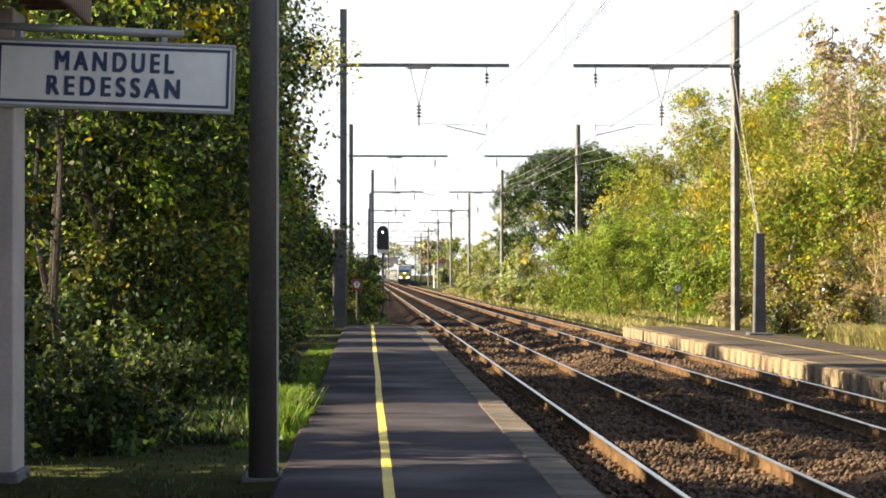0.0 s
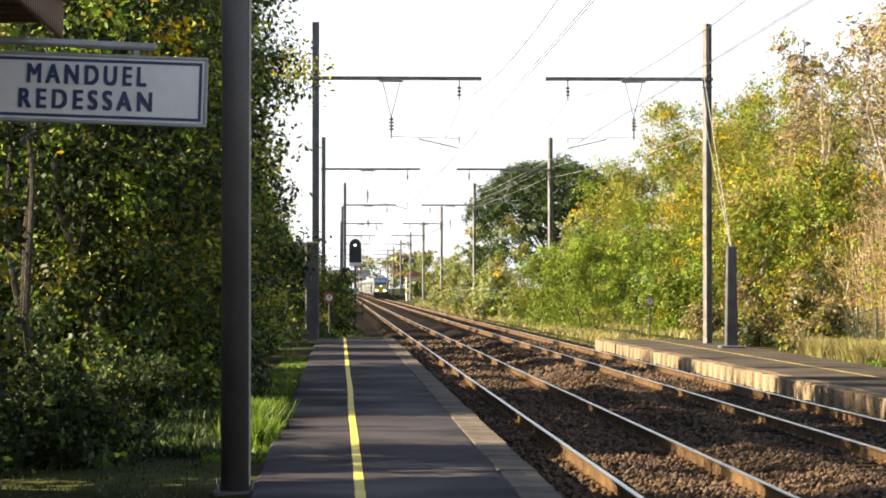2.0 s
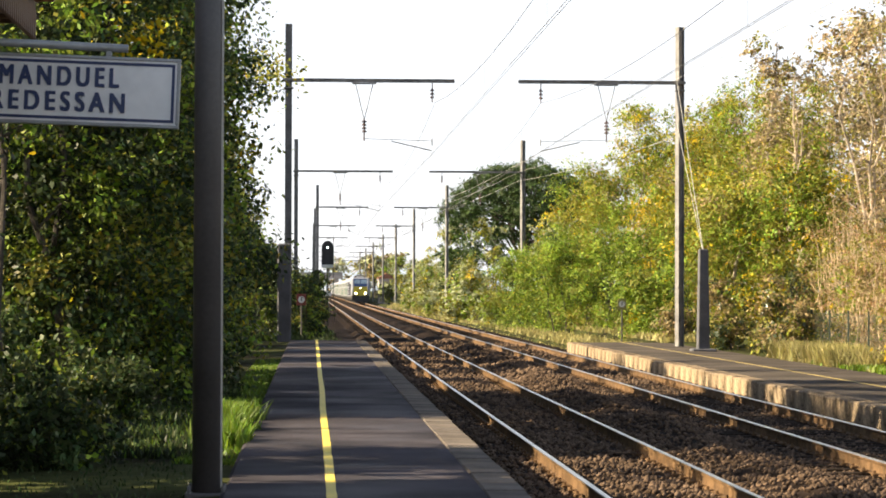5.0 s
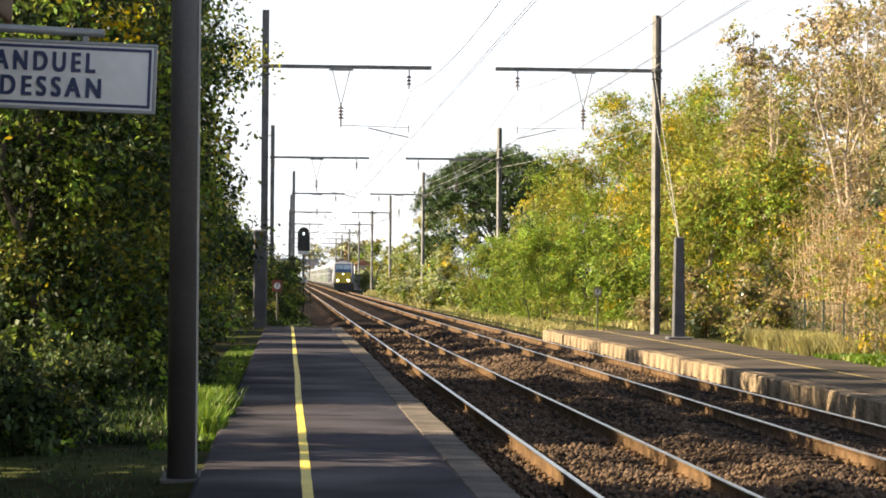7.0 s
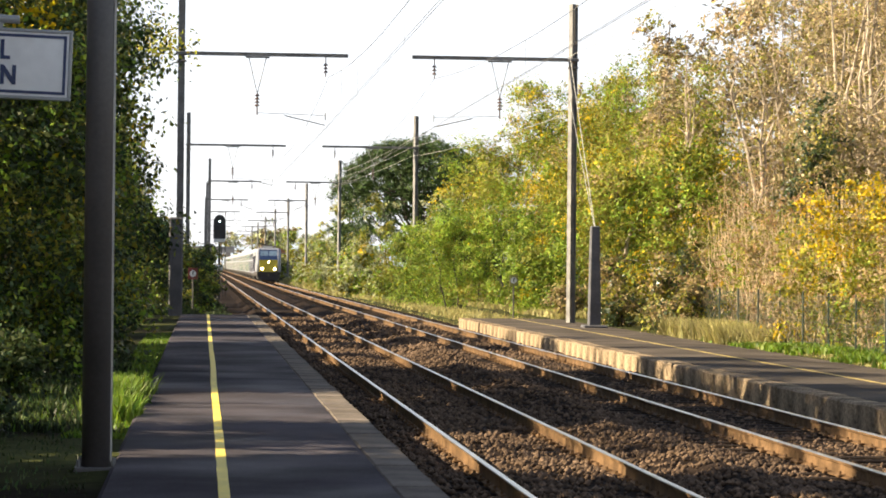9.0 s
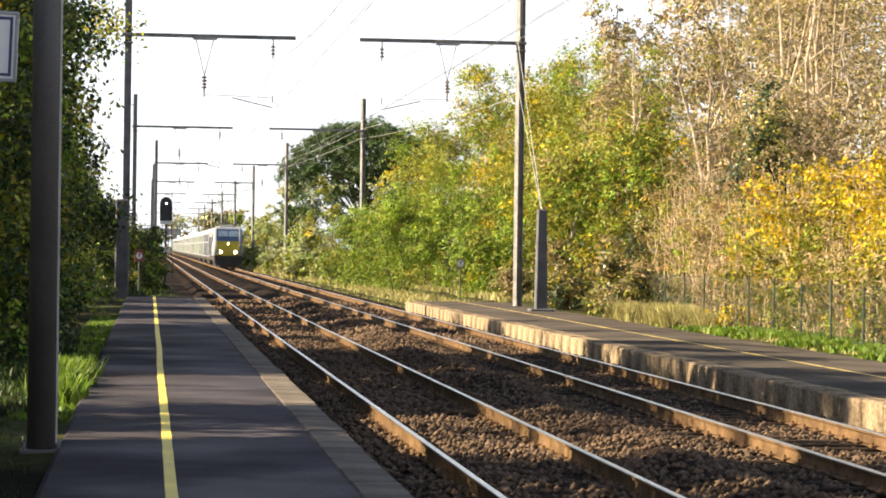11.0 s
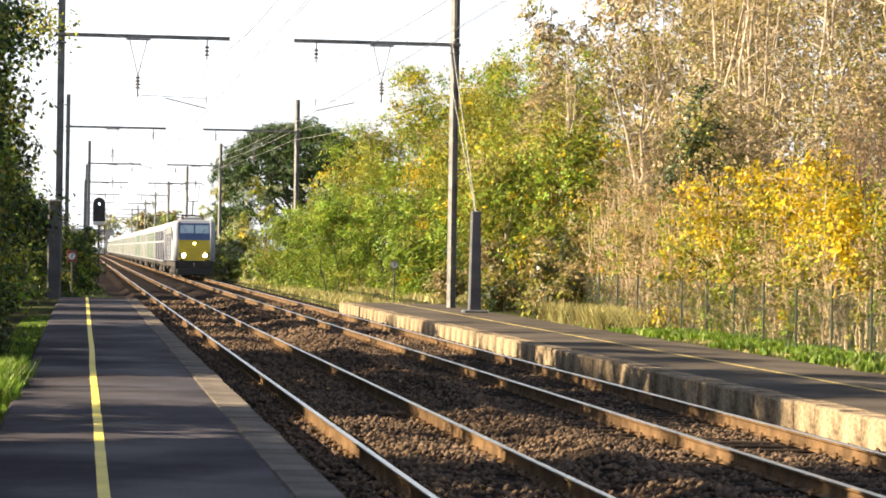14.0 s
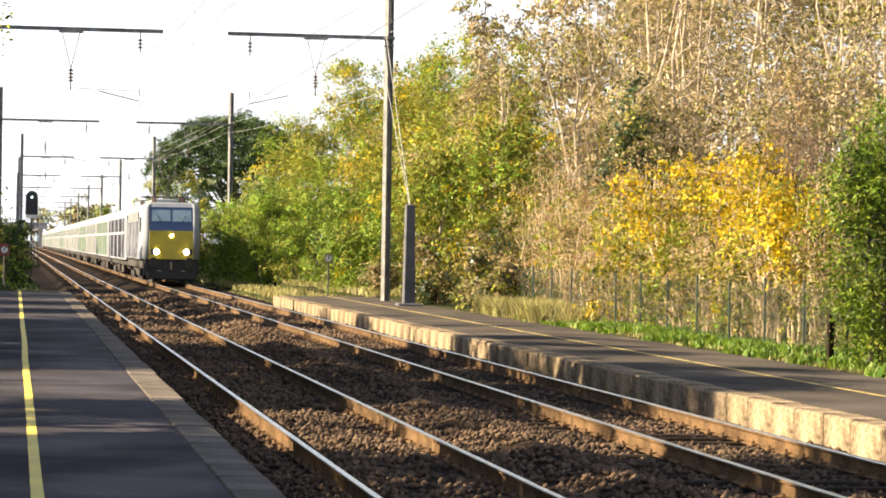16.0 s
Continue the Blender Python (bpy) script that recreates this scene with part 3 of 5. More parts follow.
def disc_sign(x, y, z, base, mat, label):
    s = thing("trackside_sign", (x, y, base), label, "sign", "small trackside signs")
    part("post", rods(((0, 0.03, 0), (0, 0.03, z - base), 0.03), seg=8), POLE, s)
    part("board", boxes(((0, 0, z - base), (0.34, 0.02, 0.42)), bevel=0.004), mat, s)
    d = bmesh.new()
    rod(d, (0, -0.012, z - base), (0, -0.022, z - base), 0.12, seg=18)
    part("disc", d, WHITE, s, "white disc")
    part("mark", boxes(((0.0, -0.026, z - base + 0.02), (0.035, 0.006, 0.13)), ((0.02, -0.026, z - base + 0.07), (0.07, 0.006, 0.03))), BLACK, s, "dark unreadable mark")
    return s


disc_sign(11.75, 96, 1.15, -0.5, DRYGRASS, "small white disc sign on a thin grey post")
disc_sign(-0.38, 93, 1.30, -0.4, RED, "small white disc sign on a red board")


def anchor_post():
    p = thing("anchor_post", (12.07, 78, -0.25), "grey concrete anchor post with steel guy wires", "post")
    bm = bmesh.new()
    bmesh.ops.create_cone(bm, cap_ends=True, segments=4, radius1=0.27, radius2=0.20, depth=3.2, matrix=Matrix.Translation((0, 0, 1.6)) @ pose(0, 0, 0, 0, 0, 45))
    bmesh.ops.bevel(bm, geom=list(bm.edges), offset=0.03, segments=1, affect="EDGES")
    part("concrete_post", bm, CONCRETE, p)
    part("footing", boxes(((0, 0, 0.06), (0.75, 0.7, 0.14)), bevel=0.03), CONCRETE, p)
    part("guy_wire", rods(((0, 0, 3.15), (0.16, 6.9, 9.0), 0.012), seg=6), CABLE, p, "pale steel guy wire")
    part("guy_wire", rods(((0.05, 0, 2.8), (0.16, 6.9, 7.6), 0.010), seg=6), CABLE, p, "pale steel guy wire")


anchor_post()


# ---- the platform's lamp pole, name sign and station corner ----
def lamp_pole():
    p = thing("lamp_pole", (-0.86, 21.1, -0.08), "dark grey steel lamp pole on a base plate", "lamp pole")
    bm = bmesh.new()
    bmesh.ops.create_cone(bm, cap_ends=True, segments=20, radius1=0.122, radius2=0.112, depth=7.0, matrix=Matrix.Translation((0, 0, 3.5)))
    part("shaft", bm, POLE, p, smooth=True)
    part("base_plate", boxes(((0, 0, 0.03), (0.36, 0.36, 0.06)), bevel=0.012), POLE, p)
    bolt = shape("bolt", rods(((0, 0, 0.05), (0, 0, 0.12), 0.018), seg=6), STEEL)
    for a in (-0.14, 0.14):
        for b in (-0.14, 0.14):
            part("bolt", bolt, None, p).location = (a, b, 0)
    part("cable_duct", boxes(((0.118, -0.03, 3.5), (0.018, 0.03, 6.8))), CABLE, p, "pale cable strip along the shaft")


lamp_pole()


def name_sign():
    w, h = 1.99, 0.575
    s = thing("station_name_sign", pose(-2.085, 21.0, 3.29, 0, 1.9, 0), "white station name board with blue border and lettering", "sign")
    part("board", boxes(((0, 0, 0), (w - 0.03, 0.06, h - 0.03)), bevel=0.004), WHITE, s)
    f = 0.028
    part("frame", boxes(((0, 0, h / 2 - f / 2), (w, 0.08, f)), ((0, 0, -h / 2 + f / 2), (w, 0.08, f)), ((w / 2 - f / 2, 0, 0), (f, 0.08, h - 2 * f)), ((-w / 2 + f / 2, 0, 0), (f, 0.08, h - 2 * f)), bevel=0.005), SIGNFRAME, s, "grey metal frame")
    b, i = 0.024, 0.046
    part("blue_border", boxes(((0, -0.032, h / 2 - i - b / 2), (w - 2 * i, 0.006, b)), ((0, -0.032, -h / 2 + i + b / 2), (w - 2 * i, 0.006, b)), ((w / 2 - i - b / 2, -0.032, 0), (b, 0.006, h - 2 * i - 2 * b)), ((-w / 2 + i + b / 2, -0.032, 0), (b, 0.006, h - 2 * i - 2 * b))), BLUE, s, "blue border line")
    for text, z, width in (("MANDUEL", 0.036, 0.965), ("REDESSAN", -0.170, 1.08)):
        cu = bpy.data.curves.new("lettering", "FONT")
        cu.body, cu.size, cu.extrude, cu.align_x, cu.offset, cu.space_character = text, 0.222, 0.003, "CENTER", 0.0, 1.45
        t = new("lettering", cu)
        bpy.context.view_layer.update()
        me = bpy.data.meshes.new_from_object(t.evaluated_get(bpy.context.evaluated_depsgraph_get()))
        bpy.data.objects.remove(t)
        me.materials.clear()
        me.materials.append(BLUE)
        xs = [v.co.x for v in me.vertices]
        k = width / (max(xs) - min(xs))
        for v in me.vertices:
            v.co.x *= k
        # thin layers side by side make the strokes bold
        bm = bmesh.new()
        for dx, dy, dz in ((0.0075, 0.0045, 0), (-0.0075, 0.0045, 0.0006), (0.0075, -0.0045, 0.0012), (-0.0075, -0.0045, 0.0018)):
            fresh = bmesh.new()
            fresh.from_mesh(me)
            bmesh.ops.translate(fresh, verts=fresh.verts, vec=(dx, dy, dz))
            more = bpy.data.meshes.new("layer")
            fresh.to_mesh(more)
            fresh.free()
            bm.from_mesh(more)
        o = part("lettering", bm, BLUE, s, "blue painted letters " + text)
        o.matrix_basis = pose(0, -0.036, z, 90, 0, 0)
    br = part("support_bar", rods(((-2.2, 0.02, h / 2 + 0.105), (0.555, 0.02, h / 2 + 0.075), 0.034), seg=12), SIGNFRAME, s, "grey tube carrying the board", smooth=True)
    for x in (-0.8, 0.4):
        part("bracket", boxes(((x, 0.02, h / 2 + 0.04), (0.05, 0.03, 0.12)), bevel=0.004), SIGNFRAME, s)


name_sign()


def station_corner():
    b = thing("station_building", (0, 0, 0), "corner of a plastered station building with wooden scalloped eaves", "building")
    part("wall", boxes(((-6.15, 14.0, 2.1), (6.1, 15.4, 4.3))), PLASTER, b, "pinkish grey plaster wall")
    part("corner_pilaster", boxes(((-3.02, 21.35, 1.9), (0.22, 0.7, 3.9)), bevel=0.012), PLASTER, b)
    part("plinth", boxes(((-3.01, 21.35, -0.09), (0.29, 0.78, 0.24)), bevel=0.02), CONCRETE, b, "grey stone plinth")
    roof = part("roof", extrude_y([(-9.7, 3.98), (-2.45, 3.98), (-2.45, 4.08), (-6.1, 7.0), (-9.7, 4.08)], 5.5, 22.6), WOOD, b, "brown boarded roof with wide eaves")
    roof.location.z = 0.12
    tile = shape("roof_tile", rods(((0, -0.22, 0), (0, 0.22, 0), 0.09), seg=8), ROOFTILE)
    for i in range(40):
        t = part("roof_tile", tile, None, roof)
        t.matrix_basis = pose(-2.5, 22.5 - i * 0.21, 4.15, 0, 0, 90)
    outline = [(0, 0.28), (0.11, 0.28), (0.11, 0.12), (0.09, 0.03), (0.055, 0.0), (0.02, 0.03), (0, 0.12)]
    bm = bmesh.new()
    a = [bm.verts.new((0, y, z)) for y, z in outline]
    c = [bm.verts.new((0.03, y, z)) for y, z in outline]
    bm.faces.new(a), bm.faces.new(c[::-1])
    for k in range(7):
        bm.faces.new((a[k], c[k], c[(k + 1) % 7], a[(k + 1) % 7]))
    bmesh.ops.recalc_face_normals(bm, faces=bm.faces)
    tooth = shape("scallop", bm, WOOD)
    for i in range(60):
        part("scallop", tooth, None, roof).location = (-2.47, 13.6 + i * 0.15, 3.72)
    for i in range(24):
        part("rafter", boxes(((-2.75, 13.2 + i * 0.4, 3.92), (0.5, 0.08, 0.12))), WOOD, roof)


station_corner()


# ---- trees and undergrowth ----
def tree(name, x, y, height, spread, label, mats, shares, seed, n, size, bare=0.25, base=-0.2, trunk=0.12, bark=BARK, category="tree", group="", stems=1, clump=0.55, lean=(0, 0), boughs=12, bush=False, thin=0.55, twigs=2, per_clump=170, order=1.0):
    """Trunk, limbs and a crown of ragged leaf clumps. bare: the share of the height that has no leaves. bush: leafy down to the ground."""
    rng = np.random.default_rng(seed)
    t = thing(name, (x, y, base), label, category, group)
    wood = bmesh.new()
    tips = []
    for s in range(stems):
        off = rng.normal(0, 0.25 * spread, 2) if stems > 1 else (0, 0)
        ang0 = rng.uniform(0, 6.28)
        tilt = (0.3 if bush else 0.6) * spread * rng.random() if stems > 1 else 0.04 * height
        top = (off[0] + lean[0] + tilt * math.cos(ang0), off[1] + lean[1] + tilt * math.sin(ang0), height * rng.uniform(0.75, 0.95))
        pts = limb(wood, (off[0] * 0.6, off[1] * 0.6, -0.2), top, trunk * rng.uniform(0.7, 1), trunk * 0.2, rng, 6, 0.02, 6)
        for k in range(boughs if stems == 1 else max(3, boughs // stems)):
            u = min(0.99, bare + (1 - bare) * rng.random())
            i = min(5, int(u * 6))
            p = pts[i].lerp(pts[i + 1], u * 6 - i)
            ang, out = rng.uniform(0, 6.28), spread * rng.uniform(0.45, 0.95) * (1.05 - u) ** 0.4
            e = p + Vector((out * math.cos(ang), out * math.sin(ang), out * rng.uniform(0.1, 1.0)))
            b = limb(wood, p, e, trunk * 0.36, trunk * 0.07, rng, 3, 0.08, 5)
            tips += [b[2], b[3], b[1].lerp(b[2], 0.5)]
            for q in range(twigs):
                f = b[1 + q % 2] + Vector(rng.normal(0, 0.33, 3)) * out
                limb(wood, b[1 + q % 2], f, trunk * 0.15, trunk * 0.04, rng, 2, 0.1, 4)
                tips.append(f)
    part("trunk", wood, bark, t)
    if n:
        k = max(14, int(n / per_clump))
        v = rng.normal(size=(k, 3))
        v /= np.linalg.norm(v, axis=1)[:, None]
        rad = (0.3 + 0.7 * rng.random((k, 1))) ** 0.5
        lo = 0.0 if bush else bare * height
        if bush:
            u = rng.random((k, 1)) ** 0.85
            prof = np.sqrt(np.clip(1 - ((u - 0.35) / 0.68) ** 2, 0.02, 1))
            flat = v[:, :2] / (np.linalg.norm(v[:, :2], axis=1)[:, None] + 1e-9)
            cen = np.concatenate([flat * rad * prof * spread, u * height], 1)
        else:
            cen = v * rad * np.array([spread, spread, (height - lo) / 2]) * rng.uniform(0.7, 1.1, (k, 1)) + np.array([0, 0, (height + lo) / 2])
        cen[:, :2] += np.array(lean) * 0.6
        tp = np.array([tuple(p) for p in tips])
        tp = tp[rng.random(len(tp)) < min(1, 1.2 * k / len(tp))]
        cen = np.concatenate([cen, tp])
        size_of = rng.gamma(4, 0.25, len(cen)).clip(0.35, 2.0) * clump
        pts, way, tribe = clumps(rng, cen, size_of, n / len(cen), 0.25)
        ok = pts[:, 2] > 0.0
        part("crown", leaves("crown", pts[ok], size, rng, mats, shares, thin=thin, facing=way[ok], tribe=tribe[ok], order=order), None, t)
    return t


# the dark hedge beside the near platform, unseen taller trees added behind for shade
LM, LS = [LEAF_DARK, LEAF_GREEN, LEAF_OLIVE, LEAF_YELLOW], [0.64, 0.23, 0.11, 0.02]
HEDGE = "dense dark green shrub with yellowing leaves beside the platform"
# from the fourth on, a yellower leaf mix also stands for sunlight on them
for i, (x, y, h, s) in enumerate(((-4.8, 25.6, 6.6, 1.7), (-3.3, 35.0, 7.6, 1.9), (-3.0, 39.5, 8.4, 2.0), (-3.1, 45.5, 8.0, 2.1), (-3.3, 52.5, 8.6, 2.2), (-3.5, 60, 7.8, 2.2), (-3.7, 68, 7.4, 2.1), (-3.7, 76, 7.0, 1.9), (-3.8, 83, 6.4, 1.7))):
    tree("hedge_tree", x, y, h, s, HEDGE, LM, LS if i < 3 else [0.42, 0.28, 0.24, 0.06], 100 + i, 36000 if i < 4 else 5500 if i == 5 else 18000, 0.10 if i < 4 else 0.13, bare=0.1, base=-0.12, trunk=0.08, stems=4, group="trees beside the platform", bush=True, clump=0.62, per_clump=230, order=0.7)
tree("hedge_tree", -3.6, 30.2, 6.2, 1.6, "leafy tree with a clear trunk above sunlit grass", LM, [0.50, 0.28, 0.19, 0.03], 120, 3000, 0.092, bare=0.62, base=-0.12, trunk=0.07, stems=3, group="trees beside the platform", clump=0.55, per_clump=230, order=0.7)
# out-of-view trees, spaced so that sun gaps fall on platform and tracks
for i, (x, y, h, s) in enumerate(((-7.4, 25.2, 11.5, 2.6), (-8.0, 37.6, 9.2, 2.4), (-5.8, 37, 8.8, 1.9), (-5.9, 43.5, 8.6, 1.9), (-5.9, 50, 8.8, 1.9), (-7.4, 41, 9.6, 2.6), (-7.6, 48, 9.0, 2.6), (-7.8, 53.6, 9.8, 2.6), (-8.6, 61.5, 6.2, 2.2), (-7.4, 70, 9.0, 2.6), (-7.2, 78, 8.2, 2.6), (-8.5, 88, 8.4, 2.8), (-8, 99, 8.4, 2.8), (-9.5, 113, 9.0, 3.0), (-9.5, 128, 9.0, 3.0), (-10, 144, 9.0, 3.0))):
    tree("tall_tree", x, y, h, s, "tall leafy tree added out of view behind the hedge for shade", LM, LS, 130 + i, 7000, 0.34, bare=0.12, base=-0.12, trunk=0.14, group="trees behind the hedge", bush=True, clump=0.85, order=0.5)
# hidden row added to dapple the rails past the platform's end
for i in range(19):
    tree("line_tree", -5.9 - 0.7 * math.sin(i * 2.1), 91 + i * 8.6 + 1.6 * math.sin(i * 3.7), 7.5 + 1.0 * math.sin(i * 1.7), 2.3, "dark leafy tree added out of view along the railway for shade", LM, LS, 500 + i, 3000, 0.34, bare=0.1, base=-0.4, trunk=0.1, group="trees along the line", bush=True, clump=0.8, order=0.7)
# mostly dark leaves: the shade at the hedge's foot is in their colour
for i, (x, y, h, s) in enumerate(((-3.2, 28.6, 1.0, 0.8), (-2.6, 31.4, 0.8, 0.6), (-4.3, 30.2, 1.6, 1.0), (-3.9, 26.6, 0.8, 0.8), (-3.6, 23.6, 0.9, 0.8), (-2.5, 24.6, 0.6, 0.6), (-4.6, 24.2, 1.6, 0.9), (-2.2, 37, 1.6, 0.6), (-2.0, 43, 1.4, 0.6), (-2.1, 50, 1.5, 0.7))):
    tree("undergrowth", x, y, h, s, "low undergrowth at the hedge's foot, coloured darker for shade", LM, [0.84, 0.12, 0.04, 0.0], 145 + i, 3600, 0.08, bare=0.05, base=-0.1, trunk=0.02, stems=5, category="shrub", group="undergrowth", bush=True, clump=0.3, order=0.3)
for i, (x, y, h, s) in enumerate(((-1.35, 97, 3.6, 0.9), (-0.95, 106, 2.8, 0.8), (-0.45, 110, 2.9, 0.7), (-0.1, 117, 3.1, 0.8), (0.15, 128, 3.0, 0.8), (-1.9, 112, 4.2, 1.3), (-3.0, 135, 4.0, 1.8), (-3.8, 170, 6.0, 2.3))):
    tree("trackside_shrub", x, y, h, s, "dark green shrub beside the railway line", [LEAF_GREEN, LEAF_OLIVE, LEAF_DARK], [0.24, 0.12, 0.64], 150 + i, 4000, 0.13, bare=0.05, base=-0.45, trunk=0.04, stems=3, category="shrub", group="shrubs beside the line", bush=True, clump=0.4)

# green feathery bushes past the far platform's end
GM, GS = [LEAF_GREEN, LEAF_OLIVE, LEAF_YELLOW, LEAF_DARK], [0.74, 0.16, 0.02, 0.08]
for i, (x, y, h, s) in enumerate(((11.9, 148, 3.7, 1.5), (12.1, 136, 4.3, 1.9), (12.9, 126, 4.9, 2.1), (14.0, 117, 5.2, 2.2), (14.6, 108, 4.6, 1.9), (15.6, 101, 4.4, 2.0), (13.6, 103, 2.6, 1.2), (13.2, 131, 5.2, 1.7))):
    tree("robinia_bush", x, y, h, s, "bright green feathery bush in full sun", GM, GS, 200 + i, 14500, 0.135, bare=0.05, base=-0.4, trunk=0.05, stems=4, category="bush", group="green bushes by the line", bush=True, clump=0.62, thin=0.4, per_clump=260)

# taller yellow-green trees behind them
YM, YS_ = [LEAF_OLIVE, LEAF_GREEN, LEAF_YELLOW, LEAF_DRY], [0.52, 0.36, 0.08, 0.04]
for i, (x, y, h, s, ym) in enumerate(((14.9, 138, 9.2, 2.5, 0), (16.6, 127, 11.6, 2.8, 0), (17.6, 116, 9.6, 2.6, 1), (19.6, 121, 12.2, 2.8, 0), (17.6, 104, 8.4, 2.4, 0), (20.6, 108, 12.0, 3.0, 2), (15.6, 93, 6.4, 2.1, 0), (18.6, 94, 9.4, 2.6, 2), (16.4, 84, 6.0, 2.2, 0), (22.8, 120, 13.0, 3.2, 2), (17.9, 130, 11.4, 2.4, 1), (15.9, 133, 10.2, 2.2, 0), (19.2, 111, 11.0, 2.4, 0), (21.4, 128, 12.4, 3.0, 2))):
    sh = (YS_, [0.45, 0.25, 0.22, 0.08], [0.52, 0.24, 0.04, 0.20])[ym]
    tree("robinia_tree", x, y, h, s, "yellow-green autumn tree with thin branches" if ym < 2 else "olive and brown autumn tree", YM, sh, 230 + i, 17000, 0.145, bare=0.1, base=-0.1, trunk=0.11, bark=PALEBARK, group="autumn trees", clump=0.8, thin=0.42, boughs=16, per_clump=260)

# thin poplar and half-bare brown trees
BM_, BS_ = [LEAF_BEIGE, LEAF_DRY, LEAF_OLIVE], [0.56, 0.24, 0.20]
for i, (x, y, h, s) in enumerate(((17.9, 100, 13.0, 1.1), (18.9, 101, 12.2, 1.0))):
    tree("poplar", x, y, h, s, "tall thin half-bare poplar with pale trunk", BM_, BS_, 260 + i, 3800, 0.14, bare=0.3, base=0.0, trunk=0.10, bark=PALEBARK, group="poplars", clump=0.5, boughs=22)
for i, (x, y, h, s) in enumerate(((19.0, 84, 11.5, 2.2), (21.0, 88, 13.5, 2.6), (20.2, 77, 12.5, 2.2), (21.6, 80, 13.5, 2.4), (23.6, 84, 14.5, 2.8), (22.4, 73, 13.5, 2.4), (24.6, 76, 14.5, 2.6), (26.5, 80, 15.5, 3.0), (24.0, 67, 13.5, 2.4), (20.6, 66, 8.0, 2.2), (26.0, 92, 15.0, 3.2), (22.5, 62, 9.0, 2.4), (18.4, 72, 7.0, 2.0))):
    tree("bare_tree", x, y, h, s, "half-bare brown autumn tree with pale slender trunks", BM_, BS_, 280 + i, 8500, 0.11, bare=0.2, base=0.3, trunk=0.075, bark=PALEBARK, group="half-bare trees", stems=4, clump=0.75, boughs=26, twigs=4, thin=0.55, per_clump=90)
for i, (x, y, h, s) in enumerate(((18.4, 73, 11.0, 1.5), (19.6, 74, 12.0, 1.7), (20.4, 75, 12.0, 1.5), (21.4, 72, 12.0, 1.7), (17.9, 80, 10.5, 1.4), (22.6, 69, 11.5, 1.6), (16.8, 88, 9.5, 1.2))):
    tree("leafless_tree", x, y, h, s, "leafless tree with pale forked trunks in sunlight", BM_, BS_, 300 + i, 1400, 0.085, bare=0.25, base=0.3, trunk=0.10, bark=PALEBARK, group="leafless trees", stems=3, clump=0.8, boughs=24, twigs=4, per_clump=20)
tree("ivy_clad_tree", 17.3, 70, 6.2, 0.7, "trunk thickly overgrown with dark ivy", [IVY, LEAF_DARK, LEAF_OLIVE], [0.6, 0.28, 0.12], 301, 7000, 0.12, bare=0.3, base=0.1, trunk=0.16, clump=0.5)

# yellow maples and tan shrubs behind the fence
for i, (x, y, h, s) in enumerate(((15.2, 57.5, 4.0, 1.5), (16.0, 54.5, 4.3, 1.4), (15.4, 51.0, 3.6, 1.2), (16.4, 59.5, 3.4, 1.3), (14.6, 46.5, 3.0, 0.8))):
    tree("maple_bush", x, y, h, s, "bright yellow maple bush behind the fence", [LEAF_YELLOW, LEAF_OLIVE, LEAF_DRY], [0.62, 0.28, 0.10], 320 + i, 5200, 0.078, bare=0.5, base=-0.1, trunk=0.04, bark=TWIG, stems=7, category="bush", group="yellow maples", clump=0.4, boughs=28, thin=0.9, per_clump=110)
for i, (x, y, h, s) in enumerate(((14.85, 59.5, 2.7, 1.0), (14.8, 55.5, 2.3, 0.9), (15.3, 63.5, 3.0, 1.0), (15.6, 71.5, 3.2, 1.1), (14.7, 50.5, 1.9, 0.7))):
    tree("yellow_green_bush", x, y, h, s, "yellow-green leafy bush behind the wire fence", [LEAF_OLIVE, LEAF_YELLOW, LEAF_GREEN], [0.66, 0.16, 0.18], 560 + i, 4200, 0.085, bare=0.1, base=-0.1, trunk=0.03, bark=TWIG, stems=6, category="bush", group="yellow-green bushes by the fence", bush=True, clump=0.35, thin=0.7, per_clump=90)
for i, (x, y, h, s) in enumerate(((14.9, 49, 2.6, 1.0), (14.8, 53, 2.5, 1.1), (15.0, 57, 2.8, 1.1), (14.9, 61, 3.0, 1.2), (15.2, 65, 3.4, 1.3), (15.4, 69, 3.6, 1.3), (15.6, 74, 4.0, 1.5), (16.6, 64, 4.2, 1.4), (17.0, 68, 4.6, 1.5), (14.7, 45, 2.3, 0.8), (17.4, 60, 4.2, 1.5), (16.8, 78, 5.0, 1.6), (18.9, 62, 5.0, 1.6), (17.8, 51, 4.0, 1.4), (15.6, 47, 3.4, 1.0))):
    tree("twiggy_shrub", x, y, h, s, "tangle of tan twigs with dry brown leaves", [LEAF_DRY, LEAF_OLIVE, LEAF_BEIGE, LEAF_RUST], ([0.18, 0.52, 0.16, 0.14], [0.20, 0.42, 0.10, 0.28], [0.2, 0.55, 0.2, 0.05])[(0, 0, 2, 0, 1, 1, 1, 2, 0, 0, 2, 1, 0, 2, 0)[i]], 340 + i, 4200, 0.075, bare=0.1, base=-0.1, trunk=0.024, bark=TWIG, stems=26, category="shrub", group="dry shrubs by the fence", bush=True, clump=0.35, boughs=78, twigs=2, per_clump=40)
for i, (x, y, h, s) in enumerate(((13.62, 38.8, 4.3, 0.8), (14.5, 40.4, 4.3, 0.85))):
    tree("laurel", x, y, h, s, "dense glossy green laurel in sunlight", [LEAF_LAUREL, LEAF_DARK, LEAF_OLIVE], [0.66, 0.28, 0.06], 380 + i, 19000, 0.085, bare=0.05, base=-0.25, trunk=0.06, stems=3, category="bush", group="laurels", bush=True, clump=0.5, thin=0.4, per_clump=300)
